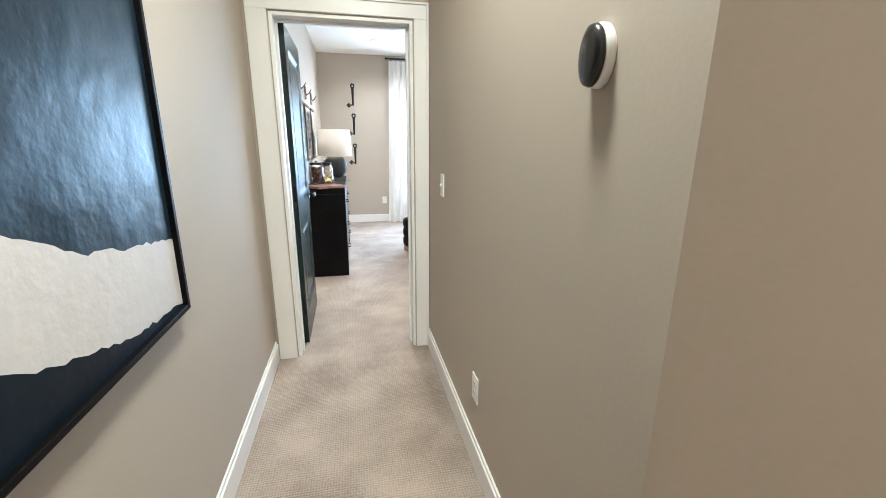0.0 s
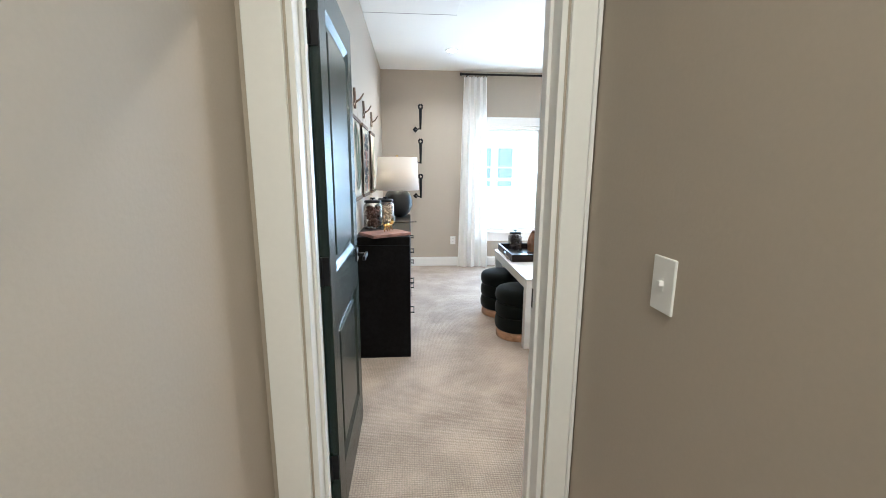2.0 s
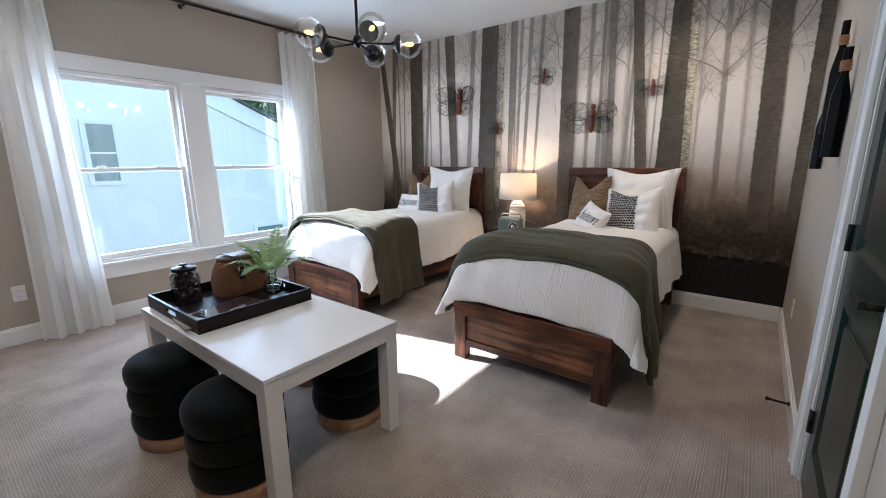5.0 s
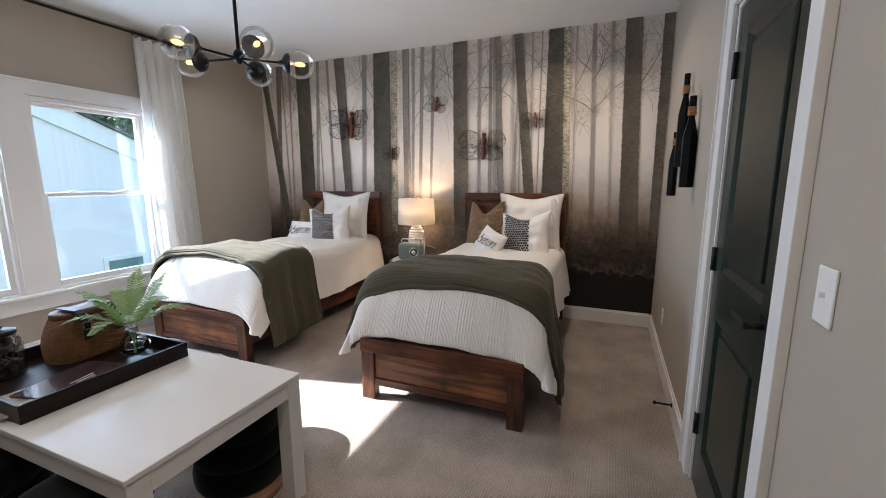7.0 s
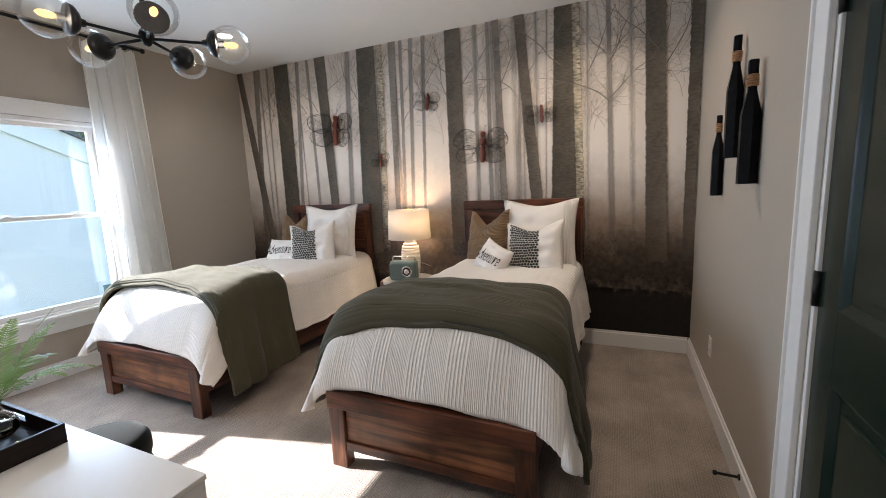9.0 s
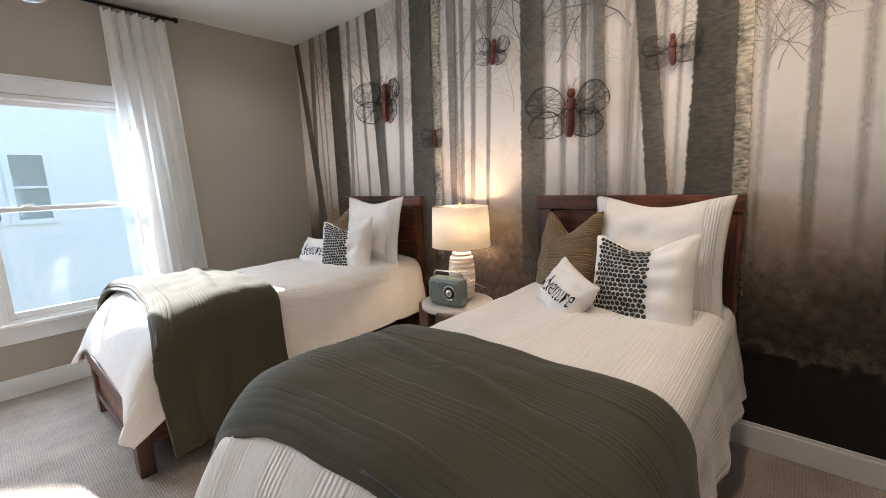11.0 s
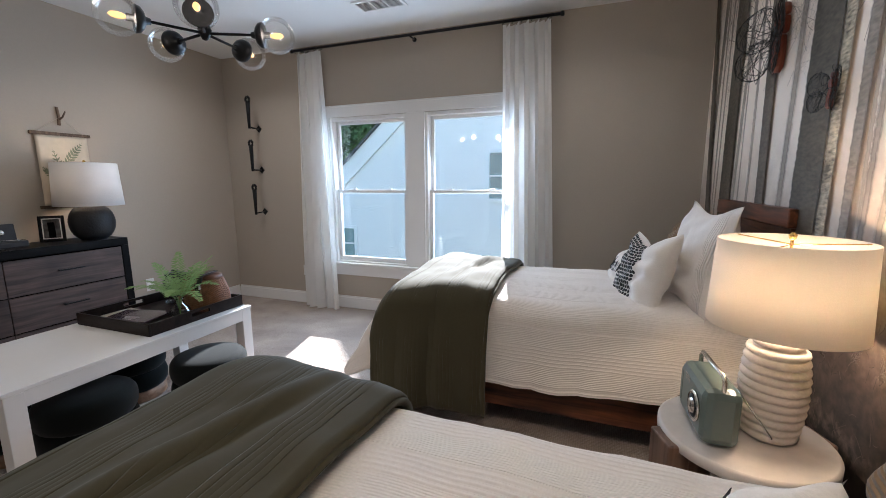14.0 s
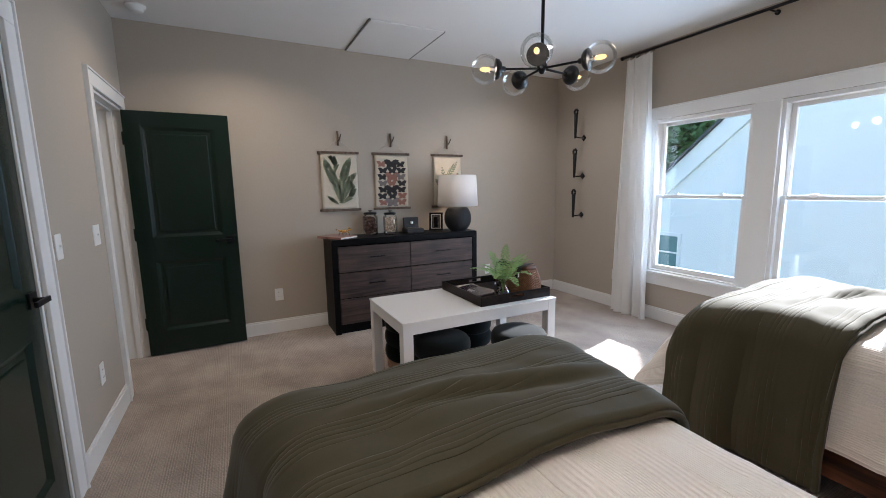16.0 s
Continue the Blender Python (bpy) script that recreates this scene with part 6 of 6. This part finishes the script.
# ---- switches, outlets, vents, detector ----
def plate(name, label, at, kind):
    p = thing(name, label, "light switch" if kind == "switch" else "outlet", at, group=name + "s")
    b = B()
    box(b, -0.038, 0.038, -0.006, 0, -0.06, 0.06, 0.003)
    part("cover_plate", b, PLASTIC, p)
    b = B()
    if kind == "switch":
        box(b, -0.0055, 0.0055, -0.0068, -0.0055, -0.013, 0.013)
        box(b, -0.0045, 0.0045, -0.016, -0.0055, -0.002, 0.009, 0.001)
    else:
        for z in (-0.022, 0.022):
            lathe(b, [(0.0165, -0.001), (0.0165, 0.0025)], 20, m=pose(0, -0.0055, z, 90, 0, 0))
    part("toggle" if kind == "switch" else "sockets", b, PLASTIC, p)
    if kind != "switch":
        b = B()
        for z in (-0.022, 0.022):
            for s in (-0.006, 0.006):
                box(b, s - 0.001, s + 0.001, -0.0086, -0.0078, z - 0.003, z + 0.006)
        part("slots", b, INK, p)
    return p


plate("light_switch", "white single light switch on the hallway wall", pose(HX1, 2.545, 1.146, 0, 0, -90), "switch")
plate("wall_outlet", "white wall outlet low on the hallway wall", pose(HX1, 1.86, 0.36, 0, 0, -90), "outlet")
plate("light_switch", "white light switch beside the closet door", pose(1.38, YS, 1.14, 0, 0, 180), "switch")
plate("light_switch", "wide white double-gang light switch beside the entry door", pose(0.79, YS, 1.14, 0, 0, 180) @ Matrix.Diagonal((1.55, 1, 1, 1)), "switch")
plate("wall_outlet", "white wall outlet between the doors", pose(1.04, YS, 0.38, 0, 0, 180), "outlet")
plate("wall_outlet", "white wall outlet near the mural corner", pose(3.68, YS, 0.36, 0, 0, 180), "outlet")
plate("wall_outlet", "white wall outlet beside the open door", pose(XW, 4.18, 0.38, 0, 0, 90), "outlet")
plate("wall_outlet", "white wall outlet beside the dresser", pose(XW, 6.60, 0.385, 0, 0, 90), "outlet")
plate("wall_outlet", "white wall outlet beside the curtain", pose(0.66, YN, 0.38, 0, 0, 0), "outlet")

vt = thing("ceiling_vent", "white slatted air vent set in the ceiling", "vent", pose(2.03, 7.02, ZC))
bm = B()
for a in ((-0.20, 0.20, -0.10, -0.075), (-0.20, 0.20, 0.075, 0.10), (-0.20, -0.175, -0.075, 0.075), (0.175, 0.20, -0.075, 0.075), (-0.065, -0.05, -0.075, 0.075), (0.05, 0.065, -0.075, 0.075)):
    box(bm, *a, -0.010, 0, 0.002)
part("frame", bm, WHITE, vt)
# grey sheet, coloured as the shade behind the slats
bm = B()
box(bm, -0.175, 0.175, -0.075, 0.075, -0.002, 0)
part("backing", bm, mat("grey vent shadow", (0.18, 0.18, 0.18), 0.8), vt)
for k in range(8):
    bm = B()
    box(bm, -0.175, 0.175, -0.008, 0.008, -0.0012, 0.0012, m=pose(0, -0.066 + k * 0.019, -0.006, 38))
    part("slat", bm, WHITE, vt)
sd = thing("smoke_detector", "white round smoke detector on the ceiling", "smoke detector", pose(-0.02, 3.33, ZC))
bm = B()
lathe(bm, [(0.001, -0.045), (0.04, -0.045), (0.048, -0.036), (0.05, -0.02), (0.066, -0.014), (0.066, 0)], 32)
part("housing", bm, PLASTIC, sd)
LED = glow("recessed lamp disc", (1.0, 0.90, 0.78), 3)
# the fourth is an added, unseen light that brightens mural and near bed
SPOTS = ((0.53, 6.72, 1.6), (3.61, 6.79, 0.8), (0.45, 3.95, 1.95), (3.72, 4.02, 1.9))
for x, y, watts in SPOTS:
    dl = thing("recessed_light", "round white recessed ceiling light, lit", "ceiling light", pose(x, y, ZC), "recessed lights")
    b = B()
    lathe(b, [(0.055, -0.003), (0.06, -0.006), (0.08, -0.005), (0.082, 0)], 32)
    part("rim", b, WHITE, dl)
    b = B()
    lathe(b, [(0.001, -0.0062), (0.055, -0.0062), (0.055, -0.003)], 28)
    part("lens", b, LED, dl)

# door stop on the baseboard
ds = thing("door_stop", "black rigid door stop fixed to the baseboard", "door stop", pose(2.86, YS + 0.016, 0.085))
bm = B()
tube(bm, [(0, 0, 0), (0, 0.085, 0)], 0.006, 10)
lathe(bm, [(0.014, 0), (0.012, 0.006)], 14, m=pose(0, 0, 0, -90, 0, 0))
part("rod", bm, BLACK, ds)
bm = B()
lathe(bm, [(0.010, 0), (0.011, 0.012), (0.006, 0.016)], 14, m=pose(0, 0.083, 0, -90, 0, 0))
part("tip", bm, BLACK, ds)

# ---- hallway painting and thermostat ----
pa = thing("painting", "large abstract canvas in blue, white and navy with black frame", "painting")
PB = mat("slate blue paint", (0.006, 0.0165, 0.029), 0.4, grain=7, vary=0.6, bump=0.9, big=2.0, spec=0.4)
PW = mat("chalk white paint", (0.60, 0.57, 0.56), 0.6, grain=20, vary=0.05, bump=0.3)
PN = mat("navy paint", (0.003, 0.007, 0.014), 0.5, grain=8, vary=0.4, bump=0.4, spec=0.2)
py0, py1, pz0, pz1 = 0.22, 1.655, 0.900, 2.20
xf = HX0 + 0.028
bm = B()
box(bm, HX0 + 0.004, xf - 0.002, py0, py1, pz0, pz1)
part("canvas", bm, PW, pa)
pr = random.Random(8)


def band(lo, hi, m, n):
    b = B()
    N = 70
    prev = None
    for i in range(N + 1):
        y = py0 + (py1 - py0) * i / N
        a, c = lo(y), hi(y)
        cur = (b.verts.new((xf, y, a)), b.verts.new((xf, y, c)))
        if prev:
            b.faces.new((prev[0], cur[0], cur[1], prev[1]))
        prev = cur
    part(n, b, m, pa)


jit = [pr.uniform(-0.006, 0.006) for _ in range(400)]
up = lambda y: 1.105 + 0.11 * (1.63 - y) + 0.22 * max(0, 1.28 - y) + 0.07 * max(0, 1.45 - y) + jit[int(y * 200) % 400]
dn = lambda y: max(pz0 + 0.005, 0.905 + 0.10 * (1.66 - y) + 0.19 * max(0, 1.35 - y) + 0.15 * max(0, 1.1 - y) + jit[int(y * 170 + 60) % 400])
band(lambda y: pz0, dn, PN, "navy_field")
band(dn, up, PW, "white_field")
band(up, lambda y: pz1, PB, "blue_field")
bm = B()
for a in ((py0 - 0.016, py0, pz0 - 0.016, pz1 + 0.016), (py1, py1 + 0.016, pz0 - 0.016, pz1 + 0.016), (py0, py1, pz0 - 0.016, pz0), (py0, py1, pz1, pz1 + 0.016)):
    box(bm, HX0 + 0.004, HX0 + 0.042, *a, 0.002)
part("frame", bm, BLACKWOOD, pa, "thin black floater frame")
# oval wall device, taken as a thermostat
ts = thing("doorbell_chime", "black and white oval wall-mounted device", "thermostat", pose(HX1, 1.14, 1.522, 0, 0, -90) @ Matrix.Scale(1.05, 4))
bm = B()
lathe(bm, [(0.040, 0), (0.043, 0.004), (0.043, 0.016), (0.040, 0.020)], 32, m=pose(0, 0, 0, 90, 0, 0) @ Matrix.Diagonal((0.85, 1.25, 1, 1)))
part("back_shell", bm, PLASTIC, ts, "white plastic shell")
bm = B()
lathe(bm, [(0.040, 0.020), (0.042, 0.024), (0.040, 0.032), (0.030, 0.036), (0.001, 0.037)], 32, m=pose(0, 0, 0, 90, 0, 0) @ Matrix.Diagonal((0.85, 1.25, 1, 1)))
part("front_cover", bm, mat("glossy black", (0.012, 0.011, 0.011), 0.25), ts, "glossy black front")

# ---- outside: the neighbour's white house, trees, lawn ----
SIDING = mat("white lap siding", (0.86, 0.845, 0.82), 0.6, grain=12, vary=0.03, big=0.6)
ROOF = mat("grey shingles", (0.09, 0.095, 0.10), 0.9, grain=14, vary=0.4, bump=0.4, big=3)
GRASS = mat("lawn", (0.05, 0.10, 0.025), 0.9, grain=30, vary=0.5, bump=0.5, big=0.4)
ZG = -3.1
bm = B()
box(bm, -400, 400, -400, 400, ZG - 1, ZG)
setting("ground", bm, GRASS, "green lawn between the houses")
hs = thing("house", "white lap-sided neighbouring house with a gabled roof", "house")
HYF = 14.0
top_l = lambda x: 2.98 + 0.88 * (x + 1.31)
top_r = lambda x: 2.83 - 0.43 * (x - 4.96)
bm = B()
z = ZG
xl0, xr0 = -5.2, 9.5
while z < 4.66:
    z2 = z + 0.13
    zc = z + 0.065
    xa = max(xl0, -1.31 + (z2 - 2.98) / 0.88)
    xb = min(xr0, 4.96 - (z2 - 2.83) / 0.43)
    if xb > xa:
        vs = [(xa, HYF - 0.007, z), (xb, HYF - 0.007, z), (xb, HYF, z2), (xa, HYF, z2)]
        f = bm.faces.new([bm.verts.new(p) for p in vs])
        f2 = bm.faces.new([bm.verts.new(p) for p in ((xa, HYF - 0.007, z), (xb, HYF - 0.007, z), (xb, HYF, z), (xa, HYF, z))])
    z = z2
part("siding", bm, SIDING, hs)
bm = B()
box(bm, xl0 + 0.2, xr0 - 0.2, HYF + 0.02, HYF + 8, ZG, 0.2)
part("wall", bm, SIDING, hs)
for pts, nm in ((((-5.6, top_l(-5.6)), (0.63, 4.69)), "rake_board"), (((0.63, 4.69), (10.0, top_r(10.0))), "rake_board")):
    (xa, za), (xb, zb) = pts
    ln = math.hypot(xb - xa, zb - za)
    bm = B()
    box(bm, 0, ln, -0.06, 0.05, -0.20, 0.22, 0.01, m=Matrix.Translation((xa, HYF - 0.02, za)) @ pose(0, 0, 0, 0, -math.degrees(math.atan2(zb - za, xb - xa)), 0))
    part(nm, bm, SIDING, hs, "white rake board")
    bm = B()
    box(bm, 0, ln + 0.1, -0.15, 8.0, 0.221, 0.27, 0.0, m=Matrix.Translation((xa, HYF - 0.02, za)) @ pose(0, 0, 0, 0, -math.degrees(math.atan2(zb - za, xb - xa)), 0))
    part("roof", bm, ROOF, hs, "grey shingle roof slope")
# the teal of its reflections is put into the base colour
GLZ = mat("house window glass", (0.14, 0.235, 0.25), 0.05, spec=0.8)
for x0, x1, z0, z1 in ((1.23, 1.74, 0.95, 2.06), (1.93, 2.40, 0.95, 2.06), (2.62, 3.05, 0.95, 2.06), (-3.45, -2.72, -0.80, 0.06), (5.86, 6.6, -1.7, -0.42), (3.2, 3.7, -1.9, -0.9), (1.5, 2.0, -2.2, -1.1)):
    bm = B()
    for a in ((x0 - 0.09, x0, z0 - 0.09, z1 + 0.09), (x1, x1 + 0.09, z0 - 0.09, z1 + 0.09), (x0, x1, z1, z1 + 0.09), (x0, x1, z0 - 0.09, z0), (x0, x1, (z0 + z1) / 2 - 0.02, (z0 + z1) / 2 + 0.02)):
        box(bm, a[0], a[1], HYF - 0.045, HYF + 0.01, a[2], a[3], 0.004)
    wdw = part("window", bm, SIDING, hs, "white framed window")
    bm = B()
    box(bm, x0, x1, HYF - 0.022, HYF - 0.018, z0, z1)
    part("pane", bm, GLZ, wdw, "dark reflecting glass")

TRUNK = mat("tree bark", (0.09, 0.07, 0.05), 0.9, grain=20, vary=0.4, bump=0.5)
LEAVES = mat("tree leaves", (0.10, 0.19, 0.06), 0.6, grain=2, vary=0.5, big=0.5)


def tree(x, y, h, seed):
    q = random.Random(seed)
    t_ = thing("tree", "tall leafy green tree behind the white house", "tree", pose(x, y, ZG), "trees")
    b = B()
    tube(b, [(0, 0, 0), (0.1, 0, h * 0.3), (0, 0.1, h * 0.6), (0.1, 0, h * 0.9)], 0.28, 8, 0.25)
    tips = []
    for k in range(14):
        a, z = q.uniform(0, 6.28), h * q.uniform(0.3, 0.85)
        ln = h * q.uniform(0.18, 0.32)
        e = Vector((ln * math.cos(a), ln * math.sin(a), z + ln * q.uniform(0.1, 0.6)))
        tube(b, [(0, 0, z), e * 0.5 + Vector((0, 0, z * 0.5 + 0.1)), e], 0.08, 5, 0.3)
        tips += [e, e * 0.6 + Vector((0, 0, z * 0.4))]
    part("trunk", b, TRUNK, t_)
    vs, fs = [], []
    for k in range(9000):
        c = q.choice(tips)
        p = c + Vector((q.gauss(0, 0.85), q.gauss(0, 0.85), q.gauss(0, 0.7)))
        u = Vector((q.uniform(-1, 1), q.uniform(-1, 1), q.uniform(-1, 1))).normalized() * q.uniform(0.14, 0.26)
        w = u.orthogonal().normalized() * u.length * 0.5
        i = len(vs)
        vs += [p - u, p + w, p + u, p - w]
        fs.append((i, i + 1, i + 2, i + 3))
    me = bpy.data.meshes.new("crown")
    me.from_pydata(vs, [], fs)
    me.materials.append(LEAVES)
    c = new("crown", me)
    c.parent = t_


for k, (x, y, h) in enumerate(((-9, 27, 13), (-13, 24, 12), (-5, 31, 14), (13, 28, 11), (18, 30, 12), (9, 33, 12), (-17, 29, 14), (-2.5, 36, 13))):
    tree(x, y, h, 20 + k)

# ---- lamps of the room, and added lights ----
# added area lamps in both openings stand in for light from the sky
for x0, x1 in (W1, W2):
    sl = bpy.data.lights.new("window sky fill", "AREA")
    sl.shape, sl.size, sl.size_y = "RECTANGLE", x1 - x0 - 0.14, WZ1 - WZ0 - 0.14
    sl.energy, sl.color = 7.0, (0.64, 0.82, 1.0)
    c = ((x0 + x1) / 2, YN + 0.15, (WZ0 + WZ1) / 2)
    new("window_sky_fill", sl).matrix_world = look(c, (c[0], c[1] - 1, c[2] - 0.25))
lamp("bedside bulb", "POINT", (4.24, 5.43, 1.06), 3.0, WARM, 0.035)
lamp("dresser bulb", "POINT", (-0.085, 6.04, 1.36), 0.9, WARM, 0.035)
# the fourth of these lights the mural side and is added
for x, y, watts in SPOTS:
    lamp("recessed lamp", "AREA", (x, y, ZC - 0.012), watts, (1.0, 0.80, 0.58) if y < 5 else SOFT, 0.10, (x, y, 0), spread=140)
for k in range(5):
    a = radians(-45 + 72 * k)
    lamp("chandelier bulb", "POINT", (2.048 + 0.302 * math.cos(a), 5.383 + 0.302 * math.sin(a), 2.005), 0.7, (1.0, 0.82, 0.62), 0.03)
lamp("unseen hall lamp", "AREA", (0.30, 1.25, 2.735), 3.3, (1.0, 0.90, 0.70), 0.30, (0.30, 1.25, 0))
# added light without a known source, brightens the near end of the hall
lamp("unseen hall lamp", "AREA", (0.30, -0.7, 2.735), 2.1, (1.0, 0.82, 0.60), 0.30, (0.30, -0.7, 0))
